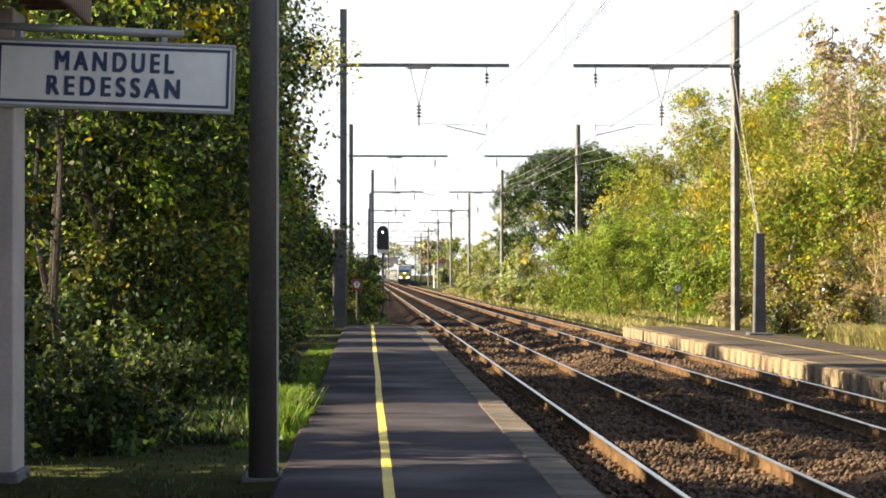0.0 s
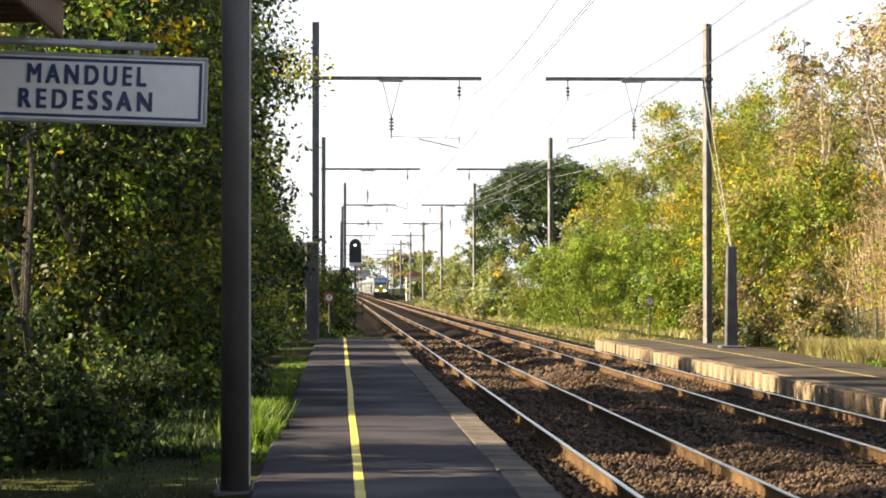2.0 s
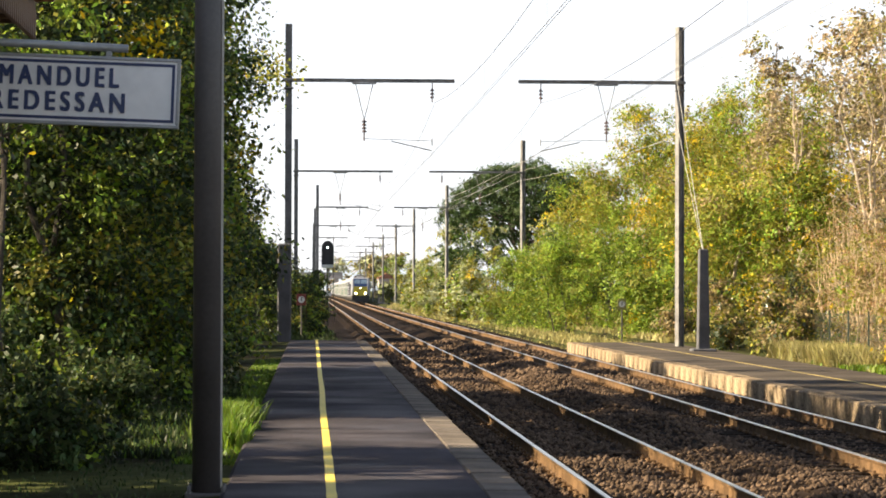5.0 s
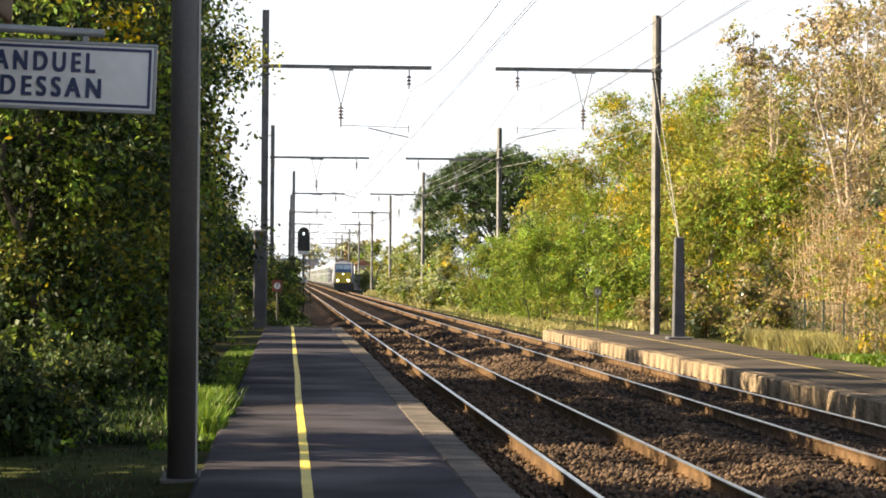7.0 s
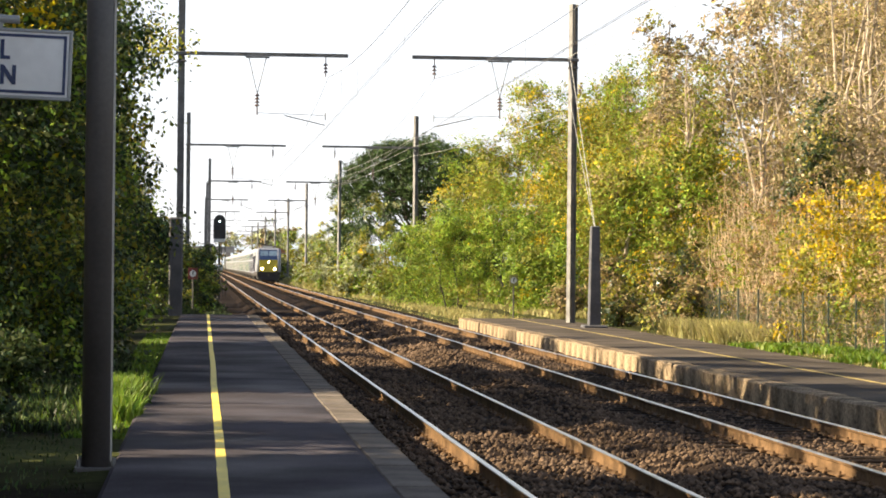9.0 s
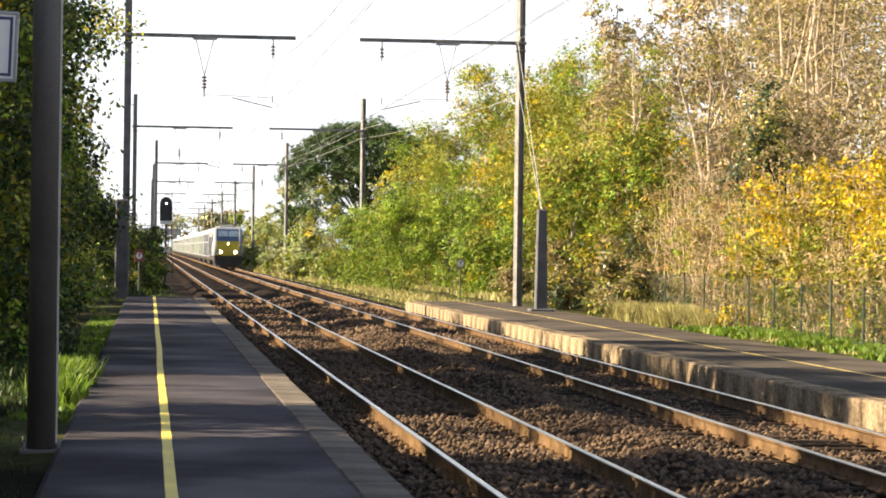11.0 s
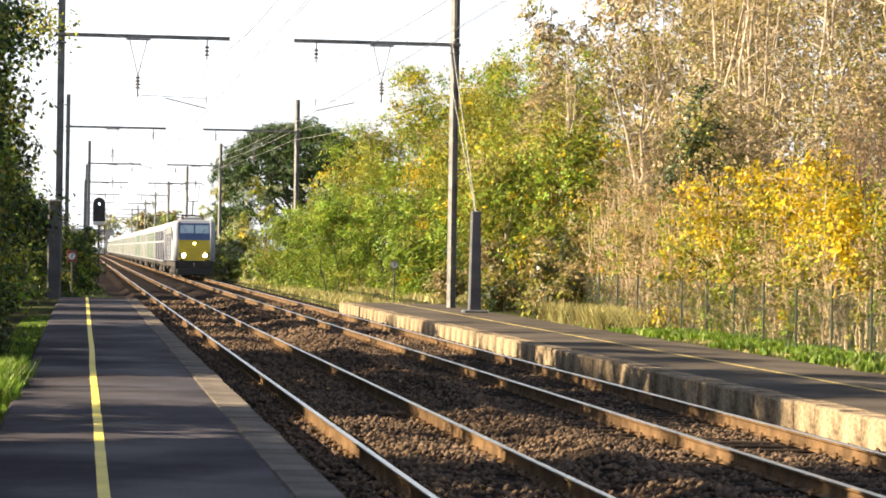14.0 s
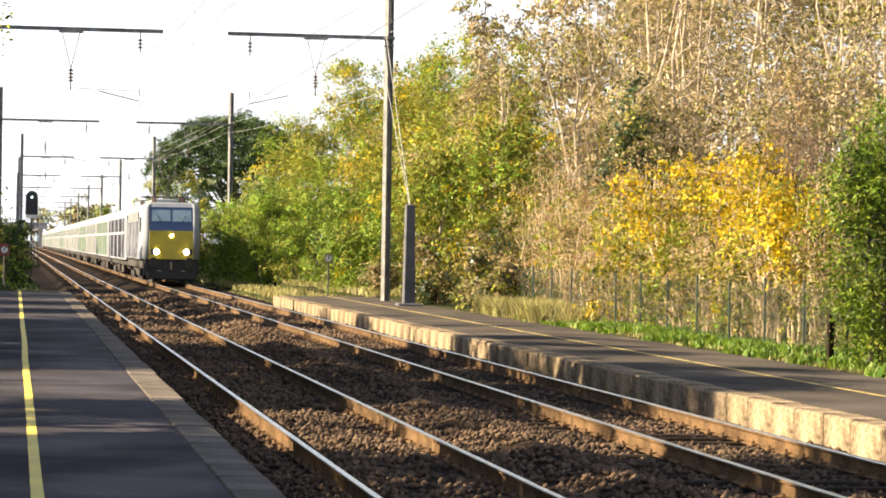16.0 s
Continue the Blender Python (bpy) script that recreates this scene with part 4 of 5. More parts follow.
for i, (x, y, h, s) in enumerate(((13.6, 74.5, 1.7, 0.6), (13.9, 71.5, 1.4, 0.6), (13.4, 81, 1.2, 0.7), (14.6, 77, 2.4, 1.0), (14.4, 86, 2.2, 1.1), (13.6, 93, 1.6, 1.0))):
    tree("ivy_shrub", x, y, h, s, "dark ivy-covered shrub at the platform's back", [IVY, LEAF_OLIVE, LEAF_DRY], [0.4, 0.35, 0.25], 390 + i, 3500, 0.11, bare=0.05, base=-0.25, trunk=0.05, stems=3, category="shrub", group="dark shrubs", bush=True, clump=0.4)

# the umbrella pine and the scrub along the line
def umbrella_pine():
    rng = np.random.default_rng(77)
    t = thing("umbrella_pine", (19.0, 226, -0.7), "dark green umbrella pine with domed crown", "tree")
    wood = bmesh.new()
    pts = limb(wood, (0, 0, 0), (0.3, 0, 8.6), 0.36, 0.22, rng, 5, 0.02, 9)
    cen, rad = [], []
    for k in range(46):
        ang, u = rng.uniform(0, 6.28), rng.random() ** 0.5
        r = 6.0 * u
        z = 13.3 - 4.2 * u ** 2.4 + rng.normal(0, 0.2)
        e = Vector((r * math.cos(ang), r * math.sin(ang), z - 0.9))
        limb(wood, pts[2 + k % 4], e, 0.13, 0.04, rng, 3, 0.06, 5)
        cen.append(tuple(e)), rad.append(0.9)
    # cloud-like cushions of needles over the dome, ragged ones hanging below
    for k in range(170):
        ang, u = k * 2.39996, ((k + 0.5) / 170) ** 0.5
        r = 7.7 * u + rng.normal(0, 0.15)
        cen.append((r * math.cos(ang), r * math.sin(ang), 13.3 - 4.6 * u ** 2.5 + rng.normal(0, 0.3))), rad.append(rng.uniform(0.8, 1.35))
    for k in range(330):
        ang, u = rng.uniform(0, 6.28), rng.random() ** 0.45
        r = 7.4 * u
        cen.append((r * math.cos(ang) - 0.3, r * math.sin(ang), 12.0 - 4.2 * u ** 2.4 - (1.5 + 4.6 * u ** 0.5) * rng.random())), rad.append(rng.uniform(0.5, 1.0))
    part("trunk", wood, BARK, t)
    pt, way, tribe = clumps(rng, np.array(cen), np.array(rad), 150, 0.3)
    part("crown", leaves("crown", pt, 0.24, rng, [LEAF_PINE, LEAF_DARK], [0.82, 0.18], droop=-0.3, thin=0.4, facing=way, order=1.4), None, t)


umbrella_pine()
# LEAF_HAZE leaves carry painted haze
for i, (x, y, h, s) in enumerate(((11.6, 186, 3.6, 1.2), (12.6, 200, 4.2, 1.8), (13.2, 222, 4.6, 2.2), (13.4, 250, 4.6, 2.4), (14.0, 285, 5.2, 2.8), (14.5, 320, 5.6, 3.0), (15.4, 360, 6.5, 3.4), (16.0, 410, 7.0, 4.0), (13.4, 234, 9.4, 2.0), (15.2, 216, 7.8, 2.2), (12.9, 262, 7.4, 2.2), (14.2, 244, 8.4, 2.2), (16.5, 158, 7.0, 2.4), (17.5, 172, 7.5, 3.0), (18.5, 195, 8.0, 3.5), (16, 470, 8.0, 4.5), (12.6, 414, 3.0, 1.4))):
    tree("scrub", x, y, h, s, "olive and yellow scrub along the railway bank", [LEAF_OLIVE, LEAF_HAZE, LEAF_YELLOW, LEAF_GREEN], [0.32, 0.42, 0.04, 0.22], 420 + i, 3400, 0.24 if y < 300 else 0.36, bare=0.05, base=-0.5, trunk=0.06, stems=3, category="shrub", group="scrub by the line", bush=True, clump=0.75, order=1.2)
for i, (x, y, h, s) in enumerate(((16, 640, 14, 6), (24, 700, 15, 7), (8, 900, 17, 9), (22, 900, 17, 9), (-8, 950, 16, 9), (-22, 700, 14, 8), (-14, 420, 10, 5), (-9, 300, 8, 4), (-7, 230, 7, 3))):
    tree("far_tree", x, y, h, s, "distant autumn tree with leaves paled for haze", [LEAF_HAZE, LEAF_DRY, LEAF_OLIVE], [0.6, 0.2, 0.2], 450 + i, 1800, 0.9, bare=0.1, base=-0.8, trunk=0.25, group="far trees", clump=1.8)
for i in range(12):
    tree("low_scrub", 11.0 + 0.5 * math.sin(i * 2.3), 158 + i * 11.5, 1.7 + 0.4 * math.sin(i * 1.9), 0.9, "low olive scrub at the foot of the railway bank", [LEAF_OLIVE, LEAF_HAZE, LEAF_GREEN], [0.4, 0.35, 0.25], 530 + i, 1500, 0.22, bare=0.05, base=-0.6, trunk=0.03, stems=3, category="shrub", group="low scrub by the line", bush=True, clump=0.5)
# the wood that closes the view behind the bare trees
for i, (x, y, h, s) in enumerate(((29, 84, 15, 3.6), (27, 100, 15, 3.6), (31, 96, 16, 3.8), (25, 112, 14, 3.4), (29, 112, 15, 3.8), (28, 72, 15, 3.6), (27, 62, 13, 3.4), (23, 55, 9.5, 2.8), (20.5, 50, 7.0, 2.4), (33, 80, 16, 4.0), (26, 130, 14, 4.0), (21, 140, 11, 3.4), (22.6, 101, 12, 3.2), (24.2, 93, 13, 3.0))):
    tree("wood_tree", x, y, h, s, "brown and olive tree at the back of the wood", [LEAF_WINTER, LEAF_OLIVE, LEAF_DRY], [0.58, 0.26, 0.16], 470 + i, 6500, 0.24 if y > 70 else 0.15, bare=0.05, base=0.5, trunk=0.12, bark=PALEBARK, group="wood behind the station", bush=True, clump=1.0, per_clump=150)
for i, (x, y, h, s) in enumerate(((17.3, 56.5, 4.9, 1.3), (16.6, 53.5, 4.2, 1.1), (18.6, 58.5, 5.2, 1.4))):
    tree("bramble", x, y, h, s, "dark reddish-brown tangle of bare bramble twigs", [LEAF_RUST, LEAF_WINTER], [0.35, 0.65], 490 + i, 2600, 0.06, bare=0.1, base=0.1, trunk=0.022, bark=BRAMBLE, stems=24, category="shrub", group="brambles", bush=True, clump=0.4, boughs=100, twigs=3, per_clump=40)


# ---- grass and weeds ----
def blades(name, n, where, height, mat, seed, label, width=0.012):
    rng = np.random.default_rng(seed)
    xy = where(rng, n)
    z = np.array([bank(a, b) for a, b in xy]) - 0.01
    p = np.concatenate([xy, z[:, None]], 1)
    h = height * rng.uniform(0.4, 1.3, (n, 1))
    a = rng.uniform(0, 6.28, n)
    s = np.stack([np.cos(a), np.sin(a), np.zeros(n)], 1) * width * rng.uniform(0.6, 1.5, (n, 1))
    tip = p + np.concatenate([rng.normal(0, 0.35, (n, 2)) * h, h], 1)
    mid = (p + tip) / 2 + np.array([0, 0, 0.12]) * h
    co = np.stack([p - s, p + s, mid + s * 0.7, tip, mid - s * 0.7], 1).reshape(-1, 3)
    i = np.arange(n)[:, None] * 5
    tri = np.concatenate([i + np.array([[0, 1, 2]]), i + np.array([[0, 2, 4]]), i + np.array([[4, 2, 3]])], 0)
    tagged(new(name, soup(name, co, tri, mat)), label, "grass", kind="stuff")


def strip(x0, x1, y0, y1):
    return lambda rng, n: np.stack([rng.uniform(x0, x1, n), y0 + (y1 - y0) * rng.random(n) ** 1.4], 1)


def tufts(x0, x1, y0, y1, k, r):
    def at(rng, n):
        c = np.stack([rng.uniform(x0, x1, k), rng.uniform(y0, y1, k)], 1)
        return c[rng.integers(0, k, n)] + rng.normal(0, r, (n, 2))
    return at


blades("platform_grass", 5500, strip(-1.35, -0.74, 25, 62), 0.06, GRASS, 1, "short green grass strip beside the platform")
blades("platform_grass", 4500, tufts(-1.15, -0.78, 27.5, 33.5, 26, 0.07), 0.26, GRASS, 2, "tall sunlit grass tufts beside the platform")
# the weeds below the hedge take the dark leaf colour to deepen its shade
blades("dark_weeds", 3500, strip(-4.5, -0.85, 17, 29), 0.05, LEAF_DARK, 3, "weeds under the hedge, coloured dark for its shade", 0.009)
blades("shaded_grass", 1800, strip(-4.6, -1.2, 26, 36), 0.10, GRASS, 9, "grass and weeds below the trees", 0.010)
blades("dark_weeds", 9000, strip(-4.6, -1.15, 26, 45), 0.12, LEAF_DARK, 10, "weeds under the hedge, coloured dark for its shade", 0.016)
blades("fence_weeds", 15000, tufts(12.95, 14.5, 36, 66, 95, 0.24), 0.15, GRASS, 4, "leafy green weeds along the fence", 0.03)
blades("fence_grass", 7000, strip(12.9, 14.6, 34, 72), 0.07, DRYGRASS, 11, "short dry grass along the fence", 0.014)
blades("dry_grass", 9000, tufts(12.95, 14.0, 61, 71, 30, 0.18), 0.46, DRYGRASS, 5, "pale dry grass tufts beside the platform", 0.014)
blades("bank_grass", 15000, strip(10.2, 17, 91, 190), 0.24, DRYGRASS, 6, "dry yellow grass on the railway bank", 0.03)
blades("bank_grass", 7000, strip(9.9, 14, 190, 340), 0.5, DRYGRASS, 8, "dry yellow grass on the railway bank", 0.06)
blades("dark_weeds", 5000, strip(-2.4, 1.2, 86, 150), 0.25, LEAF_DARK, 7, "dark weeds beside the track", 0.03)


# ---- the wire fence ----
def wire_fence():
    f = thing("wire_fence", (14.15, 0, -0.2), "green wire mesh fence on thin posts", "fence")
    post = shape("fence_post", rods(((0, 0, -0.1), (0, 0, 1.35), 0.025), seg=8), FENCE)
    for i in range(14):
        part("fence_post", post, None, f).location = (0, 42 + i * 2.45, 0)
    co, q = [], []
    for k in range(0, 640):
        y0 = 42 + k * 0.05
        for sgn in (1, -1):
            a, b = (y0, y0 + 1.2 * sgn)
            n = len(co)
            co += [(0, a, 0.02), (0, a + 0.006, 0.02), (0, b + 0.006, 1.25), (0, b, 1.25)]
            q.append((n, n + 1, n + 2, n + 3))
    tagged(part("wire_mesh", soup("wire_mesh", np.array(co), np.array(q), FENCE), None, f), kind="stuff")
    for z in (0.1, 0.65, 1.25):
        part("line_wire", rods(((0, 42, z), (0, 74, z), 0.004), seg=5), FENCE, f)
    s = thing("rusty_stake", (13.85, 42.0, -0.2), "short dark rusty stake in the weeds", "post")
    part("stake", boxes(((0, 0, 0.4), (0.11, 0.11, 0.85)), bevel=0.015), SLEEPER, s)


wire_fence()


# ---- the far distance ----
def far_places():
    h = thing("far_house", (12.4, 425, -0.8), "small white house with red tiled roof far off", "house")
    part("wall", boxes(((0, 0, 2.2), (2.6, 6, 4.4))), FARWALL, h)
    part("roof", extrude_y([(-1.6, 4.4), (1.6, 4.4), (0, 5.3)], -3.3, 3.3), ROOFTILE, h)
    part("window", boxes(((-0.8, -3.01, 2.9), (0.9, 0.06, 1.2))), WINDOW, h)
    b = thing("road_bridge", (-16, 830, -2.2), "pale concrete road bridge over the line far off", "bridge")
    part("deck", boxes(((0, 0, 8.2), (52, 8, 1.3)), bevel=0.1), FARWALL, b)
    part("parapet", boxes(((0, -4.1, 9.2), (52, 0.2, 0.9))), PLASTER, b)
    for x in (-22, -8, 12, 24):
        part("pier", boxes(((x, 0, 4.3), (1.4, 6, 6.6)), bevel=0.1), FARWALL, b)
    co, q = [], []
    for i in range(81):
        x = -1600 + i * 40
        z = 26 + 14 * noise.noise((x * 0.002, 0, 3)) + 6 * noise.noise((x * 0.01, 0, 8))
        co += [(x, 3200, -5), (x, 3260 + z, z)]
        if i:
            n = 2 * i
            q.append((n - 2, n, n + 1, n - 1))
    tagged(new("backdrop", soup("hills", np.array(co, float), np.array(q), HILL)), "low hills on the horizon, coloured blue for haze", "hills", kind="structure")


far_places()


# ---- the train ----
SPEED, FRONT = 24.56, 125.0     # metres a second, and the front's distance at the end


def skin(bm, rings):
    """A hull through rings of equal count."""
    vs = [[bm.verts.new(p) for p in r] for r in rings]
    n = len(vs[0])
    for a, b in zip(vs, vs[1:]):
        for i in range(n):
            bm.faces.new((a[i], a[(i + 1) % n], b[(i + 1) % n], b[i]))
    bm.faces.new(vs[0][::-1]), bm.faces.new(vs[-1])
    bmesh.ops.recalc_face_normals(bm, faces=bm.faces)
    return bm


def hull(w, z0, z1, y, tuck=0.28, bow=0.0):
    """Cross-section of a rail vehicle at y: upright sides, rounded shoulders."""
    h = w / 2
    return [(-h, y + bow, z0), (-h, y, z1 - 0.75), (-h + 0.05, y, z1 - tuck - 0.12), (-h + tuck, y, z1 - 0.08), (-h + 0.75, y, z1), (h - 0.75, y, z1), (h - tuck, y, z1 - 0.08), (h - 0.05, y, z1 - tuck - 0.12), (h, y, z1 - 0.75), (h, y + bow, z0)]


def bogie(parent, y, wheels=2):
    b = part("bogie", boxes(((-0.98, y, 0.62), (0.14, 3.2, 0.3)), ((0.98, y, 0.62), (0.14, 3.2, 0.3)), ((0, y, 0.7), (1.9, 0.6, 0.3)), bevel=0.04), UNDERFRAME, parent)
    for k in range(wheels):
        wy = y + (k - (wheels - 1) / 2) * 2.5
        bm = bmesh.new()
        for s in (-0.75, 0.75):
            rod(bm, (s - 0.065, wy, 0.5), (s + 0.065, wy, 0.5), 0.5, seg=18)
        rod(bm, (-0.8, wy, 0.5), (0.8, wy, 0.5), 0.08)
        part("wheelset", bm, STEEL, b)


def wavy_stripe(x, y, width, z0, z1, seed):
    """An upright band of paint whose edges wander, with the thickness of film."""
    bm = bmesh.new()
    rows = []
    for i in range(9):
        z = z0 + (z1 - z0) * i / 8
        m = y + 0.28 * noise.noise((seed * 1.7, z * 0.9, 0))
        h = width / 2 * (1 + 0.7 * noise.noise((seed * 3.1, z * 1.3, 5)))
        rows.append([bm.verts.new((x + dx, yy, z)) for dx, yy in ((-0.008, m - h), (0.008, m - h), (0.008, m + h), (-0.008, m + h))])
    for a, b in zip(rows, rows[1:]):
        for k in range(4):
            bm.faces.new((a[k], a[(k + 1) % 4], b[(k + 1) % 4], b[k]))
    bm.faces.new(rows[0]), bm.faces.new(rows[-1])
    bmesh.ops.recalc_face_normals(bm, faces=bm.faces)
    return bm


def locomotive():
    t = thing("locomotive", (TRACK[1], 300, RAIL_Z), "white electric locomotive with yellow front and lit headlights", "locomotive")
    ys = ((0.55, 2.66), (1.0, 2.86), (1.6, 2.96), (17.4, 2.96), (18.0, 2.86), (18.45, 2.66))
    part("body", skin(bmesh.new(), [hull(w, 1.18, 4.0 if 1.2 < y < 17.8 else 3.93, y) for y, w in ys]), SILVER, t)
    # raked front: yellow below, dark glazed band above, white rounded corners
    part("front_panel", skin(bmesh.new(), [[(-1.07, 0.00, 1.20), (1.07, 0.00, 1.20), (1.06, 0.10, 2.60), (-1.06, 0.10, 2.60)], [(-1.16, 0.62, 1.20), (1.16, 0.62, 1.20), (1.16, 0.62, 2.60), (-1.16, 0.62, 2.60)]]), TRAINYELLOW, t, "yellow cab front")
    for s in (-1, 1):
        ring = lambda z, back: [(s * 1.05, 0.02 + back, z), (s * 1.19, 0.04 + back, z), (s * 1.32, 0.13 + back, z), (s * 1.39, 0.30 + back, z), (s * 1.41, 0.75, z), (s * 1.05, 0.75, z)]
        part("front_corner", skin(bmesh.new(), [ring(1.20, 0.0), ring(2.60, 0.10), ring(3.72, 0.34), [(x * 0.94, y + 0.05, 3.92) for x, y, z in ring(3.9, 0.42)]]), SILVER, t, smooth=True)
    part("window_band", skin(bmesh.new(), [[(-1.06, 0.11, 2.60), (1.06, 0.11, 2.60), (1.04, 0.40, 3.76), (-1.04, 0.40, 3.76)], [(-1.16, 0.62, 2.60), (1.16, 0.62, 2.60), (1.16, 0.62, 3.76), (-1.16, 0.62, 3.76)]]), CABGREY, t, "dark blue windscreen surround")
    part("brow", skin(bmesh.new(), [[(-1.06, 0.40, 3.76), (1.06, 0.40, 3.76), (1.02, 0.52, 3.95), (-1.02, 0.52, 3.95)], [(-1.2, 0.7, 3.76), (1.2, 0.7, 3.76), (1.15, 0.7, 3.98), (-1.15, 0.7, 3.98)]]), SILVER, t)
    for s in (-1, 1):
        w = part("windscreen", skin(bmesh.new(), [[(s * 0.05, 0.215, 3.06), (s * 0.98, 0.215, 3.06), (s * 0.96, 0.355, 3.62), (s * 0.05, 0.355, 3.62)], [(s * 0.05, 0.31, 3.06), (s * 0.98, 0.31, 3.06), (s * 0.96, 0.45, 3.62), (s * 0.05, 0.45, 3.62)]]), WINDSCREEN, t, "windscreen coloured pale blue for the sky's reflection")
        part("wiper", rods(((s * 0.5, 0.19, 3.02), (s * 0.7, 0.28, 3.36), 0.015), seg=5), BLACK, t)
        lamp = bmesh.new()
        rod(lamp, (s * 0.73, -0.05, 1.56), (s * 0.73, 0.06, 1.56), 0.13, seg=14)
        part("headlight", lamp, HEADLAMP, t, "lit headlight")
        part("lamp_housing", boxes(((s * 0.80, 0.02, 1.56), (0.44, 0.08, 0.30)), bevel=0.03), BLACK, t)
        bm = bmesh.new()
        rod(bm, (s * 0.875, -0.35, 1.05), (s * 0.875, 0.3, 1.05), 0.09)
        rod(bm, (s * 0.875, -0.42, 1.05), (s * 0.875, -0.34, 1.05), 0.24, seg=14)
        part("buffer", bm, UNDERFRAME, t)
        part("cab_door", boxes(((s * 1.485, 2.1, 2.2), (0.02, 0.75, 2.0)), bevel=0.006), SILVER, t)
        part("cab_side_window", boxes(((s * 1.486, 1.35, 2.9), (0.03, 0.6, 0.7)), bevel=0.01), WINDOW, t)
        for k in range(6):
            part("side_grille", boxes(((s * 1.487, 4.2 + k * 1.9, 3.3), (0.03, 1.4, 0.5)), bevel=0.006), SIGNFRAME, t)
        for k in range(11):
            part("dark_stripe", wavy_stripe(s * 1.484, 2.9 + k * 1.32, 0.62 if k % 3 else 0.4, 1.22, 3.45, k + 20 * s), STRIPE, t, "dark wavy livery stripe")
    top = bmesh.new()
    rod(top, (0, 0.04, 2.36), (0, 0.16, 2.36), 0.065, seg=14)
    part("top_lamp", top, HEADLAMP, t, "lit upper lamp")
    part("pilot", boxes(((0, 0.35, 0.78), (2.66, 0.5, 0.82)), ((0, 0.15, 0.42), (2.4, 0.2, 0.45)), bevel=0.05), BLACK, t, "black buffer beam and rail guard")
    part("coupling", rods(((0, -0.3, 1.0), (0, 0.2, 1.0), 0.06), ((0, -0.3, 0.7), (0, -0.3, 1.05), 0.04)), UNDERFRAME, t)
    part("underframe", boxes(((0, 9.5, 0.95), (2.6, 17.6, 0.5)), ((0, 9.5, 0.55), (2.3, 4.0, 0.6)), bevel=0.05), UNDERFRAME, t)
    bogie(t, 4.2), bogie(t, 14.8)
    raised = part("pantograph", rods(((-0.75, 2.8, 4.3), (0.75, 2.8, 4.3), 0.03), ((-0.75, 4.4, 4.3), (0.75, 4.4, 4.3), 0.03), ((0, 4.4, 4.3), (0, 3.1, 5.3), 0.05), ((-0.3, 3.1, 5.3), (-0.5, 4.2, 6.5), 0.022), ((0.3, 3.1, 5.3), (0.5, 4.2, 6.5), 0.022), ((-0.3, 3.1, 5.3), (0.3, 3.1, 5.3), 0.03), seg=6), UNDERFRAME, t, "raised pantograph touching the wire")
    part("contact_strip", rods(((-0.55, 4.1, 6.6), (0.55, 4.1, 6.6), 0.03), ((-0.55, 4.35, 6.6), (0.55, 4.35, 6.6), 0.03), ((-0.55, 4.22, 6.6), (-0.85, 4.22, 6.42), 0.025), ((0.55, 4.22, 6.6), (0.85, 4.22, 6.42), 0.025), seg=6), UNDERFRAME, raised)
    part("pantograph", rods(((-0.75, 14.6, 4.3), (0.75, 14.6, 4.3), 0.03), ((-0.75, 16.2, 4.3), (0.75, 16.2, 4.3), 0.03), ((0, 16.2, 4.3), (0, 14.7, 4.48), 0.035), ((-0.5, 16, 4.5), (0.5, 16, 4.5), 0.03), ((-0.8, 15.9, 4.52), (0.8, 15.9, 4.52), 0.025), seg=6), UNDERFRAME, t, "folded pantograph")
    for y in (3.6, 15.4):
        for a in (-0.7, 0.7):
            for b in (-0.8, 0.8):
                part("roof_insulator", rods(((a, y + b, 3.95), (a, y + b, 4.28), 0.07)), GLASSY, t)
    for y in (6.5, 9.0, 12.0):
        part("roof_box", boxes(((0, y, 4.1), (1.3, 1.5, 0.26)), bevel=0.04), SIGNFRAME, t)
    return t


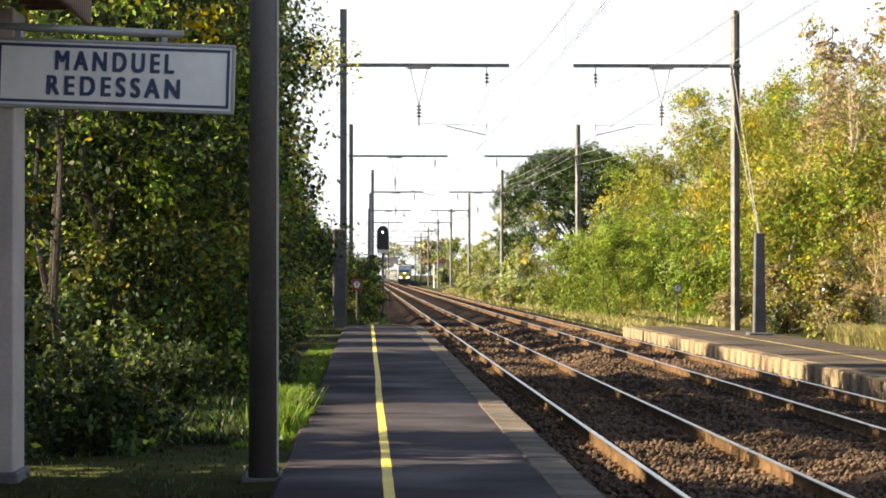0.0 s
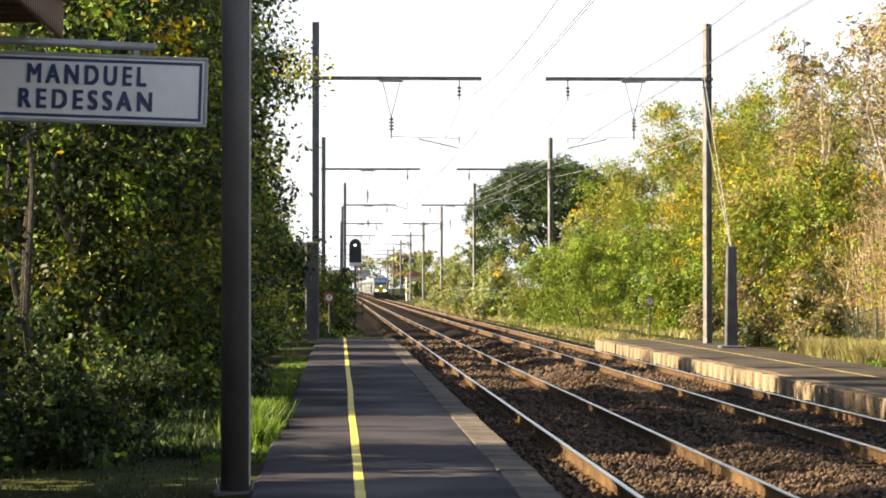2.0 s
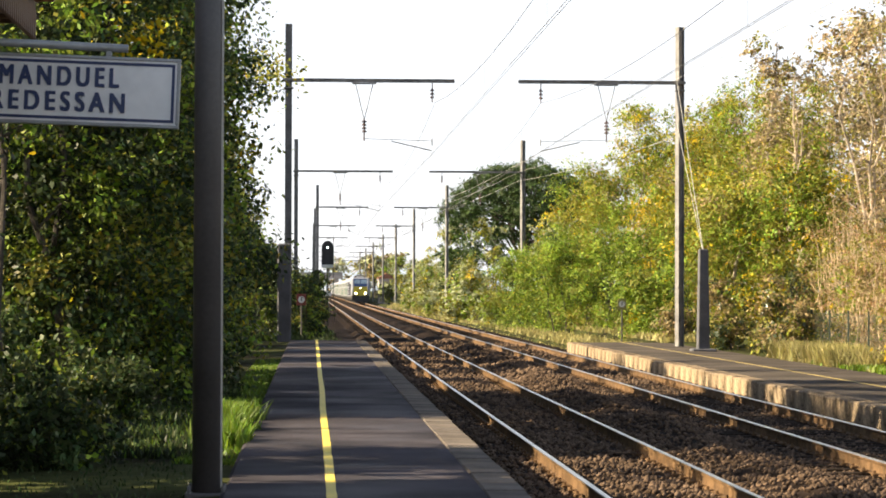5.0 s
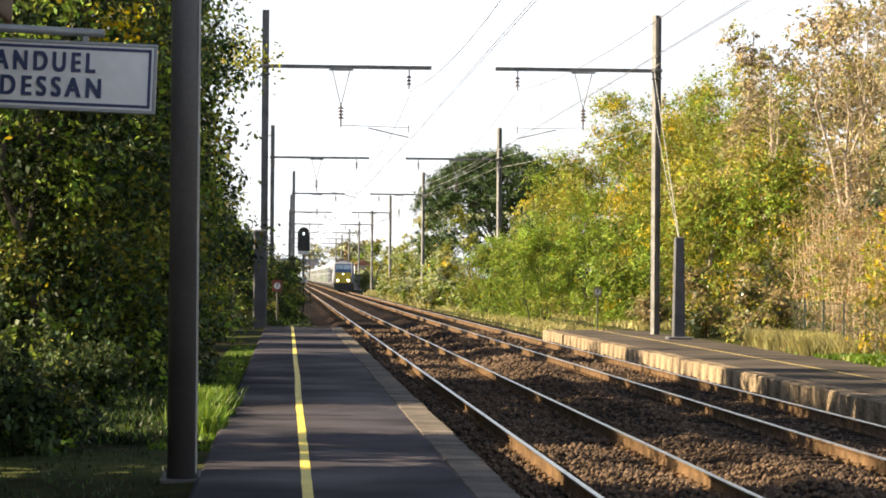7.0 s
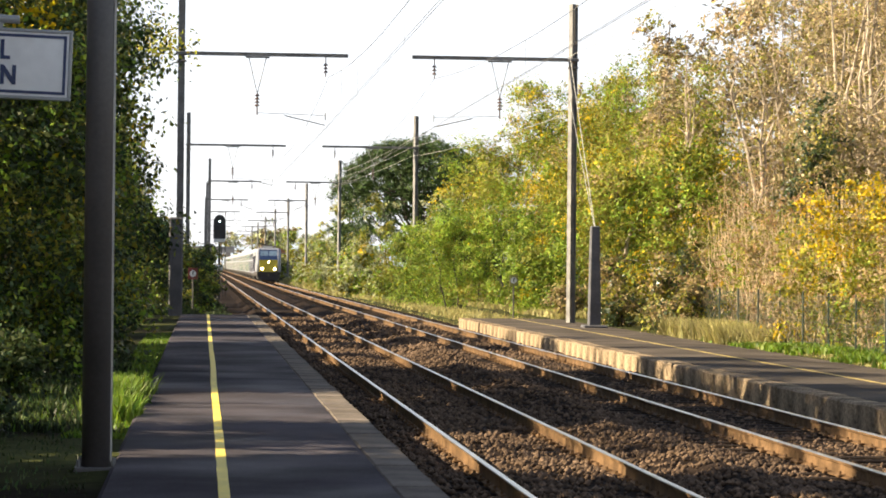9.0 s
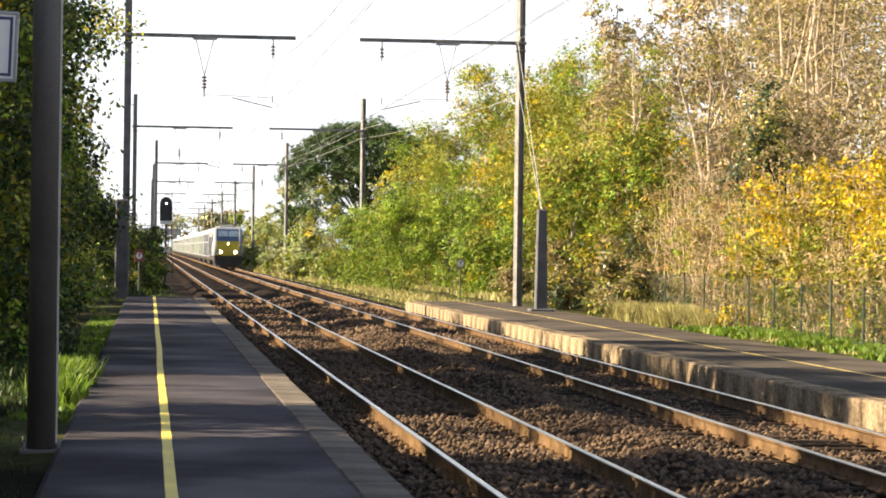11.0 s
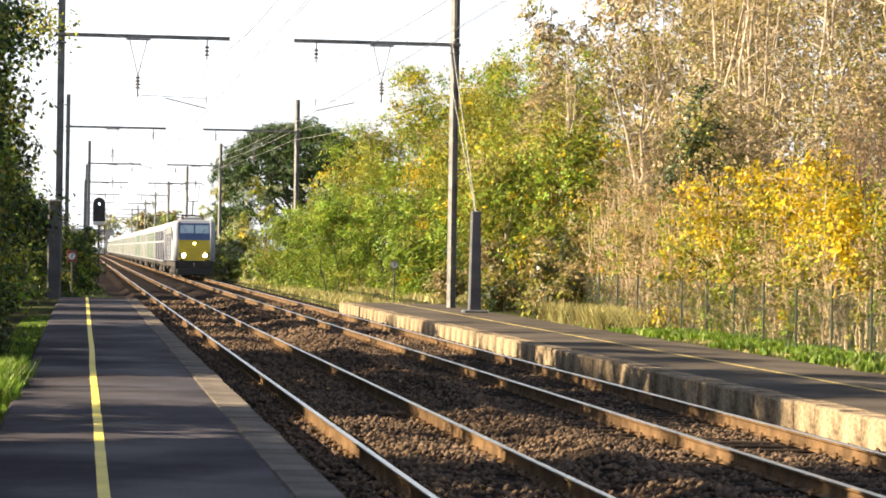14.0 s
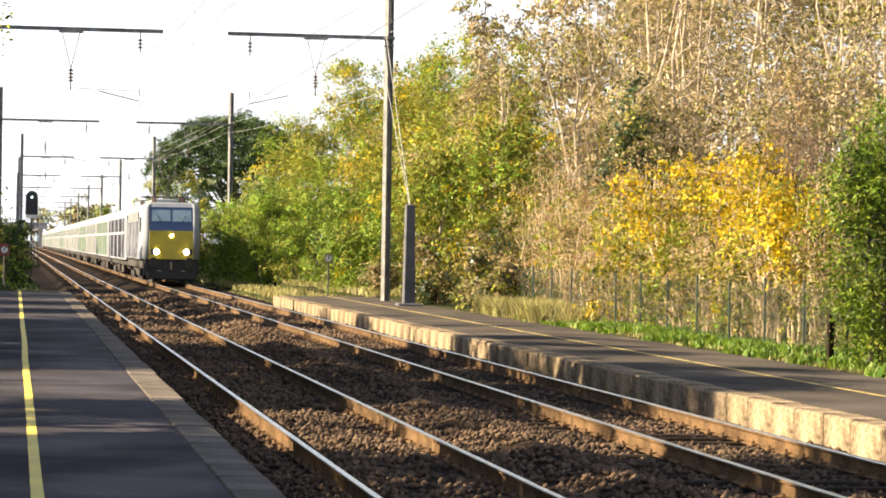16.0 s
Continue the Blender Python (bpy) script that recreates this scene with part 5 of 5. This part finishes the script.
def coach(livery, label):
    n = 26.0
    t = thing("coach", (TRACK[1], 300, RAIL_Z), label, "railway coach", "coaches of the train")
    part("body", skin(bmesh.new(), [hull(w, 1.0, 4.02, y) for y, w in ((0.3, 2.7), (0.7, 2.85), (n - 0.7, 2.85), (n - 0.3, 2.7))]), SILVER, t)
    part("gangway", boxes(((0, 0.12, 2.2), (1.3, 0.5, 2.3)), bevel=0.08), BLACK, t)
    for s in (-1, 1):
        for k in range(24):
            y = 1.75 + k * 1.0
            part("livery_panel", boxes(((s * 1.430, y, 1.78), (0.014, 0.86, 1.36)), bevel=0.003), livery[k % len(livery)], t)
            part("upper_panel", boxes(((s * 1.430, y, 3.0), (0.014, 0.86, 0.78)), bevel=0.003), livery[(k + 1) % len(livery)], t)
        for k in range(5):
            part("window", boxes(((s * 1.436, 3.3 + k * 4.9, 2.95), (0.02, 0.7, 0.5)), bevel=0.02), WINDOW, t)
        part("door", boxes(((s * 1.436, 0.95, 2.1), (0.02, 0.7, 2.05)), bevel=0.01), SILVER, t)
    part("underframe", boxes(((0, n / 2, 0.85), (2.5, n - 1.2, 0.35)), ((0.0, n / 2 - 3, 0.5), (2.3, 2.6, 0.6)), ((0.0, n / 2 + 2.6, 0.5), (2.3, 2.0, 0.55)), bevel=0.04), UNDERFRAME, t)
    bogie(t, 3.9), bogie(t, n - 3.9)
    return t


# the sky's reflection is painted as a pale blue base colour
WINDSCREEN = material("sky_tinted_windscreen", (0.30, 0.40, 0.46), 0.06, vary=0.05, bump=0, spec=1.0)
HEADLAMP = glow("headlamp", (1.0, 0.90, 0.70), 12.0)
VEHICLES = [(locomotive(), 0.0)]
dark = coach([STRIPE, STRIPE, COACHGREY, SILVER, STRIPE, COACHGREY], "silver coach with dark blue vertical stripes")
VEHICLES.append((dark, 19.6))
green = coach([TRAINGREEN, COACHWHITE, TRAINGREEN, COACHGREY, COACHWHITE], "white railway coach with green panels")
VEHICLES.append((green, 46.2))
pale = coach([COACHWHITE, COACHGREY, COACHWHITE, TRAINGREEN, SILVER, COACHGREY, COACHWHITE], "pale grey and cream railway coach with few green panels")
VEHICLES.append((pale, 72.8))
for k in range(2, 16):
    VEHICLES.append((copy_thing(green if k % 4 == 2 else pale, pose(TRACK[1], 300 + 26.6 * k, RAIL_Z)), 46.2 + 26.6 * k))


def motions():
    """The whole train rolls towards the camera at an even speed."""
    for ob, back in VEHICLES:
        x, z = ob.location.x, ob.location.z
        walk(ob, [(k, pose(x, FRONT + back + SPEED * (16 - k), z)) for k in (0, 4, 8, 12, 16)])


motions()
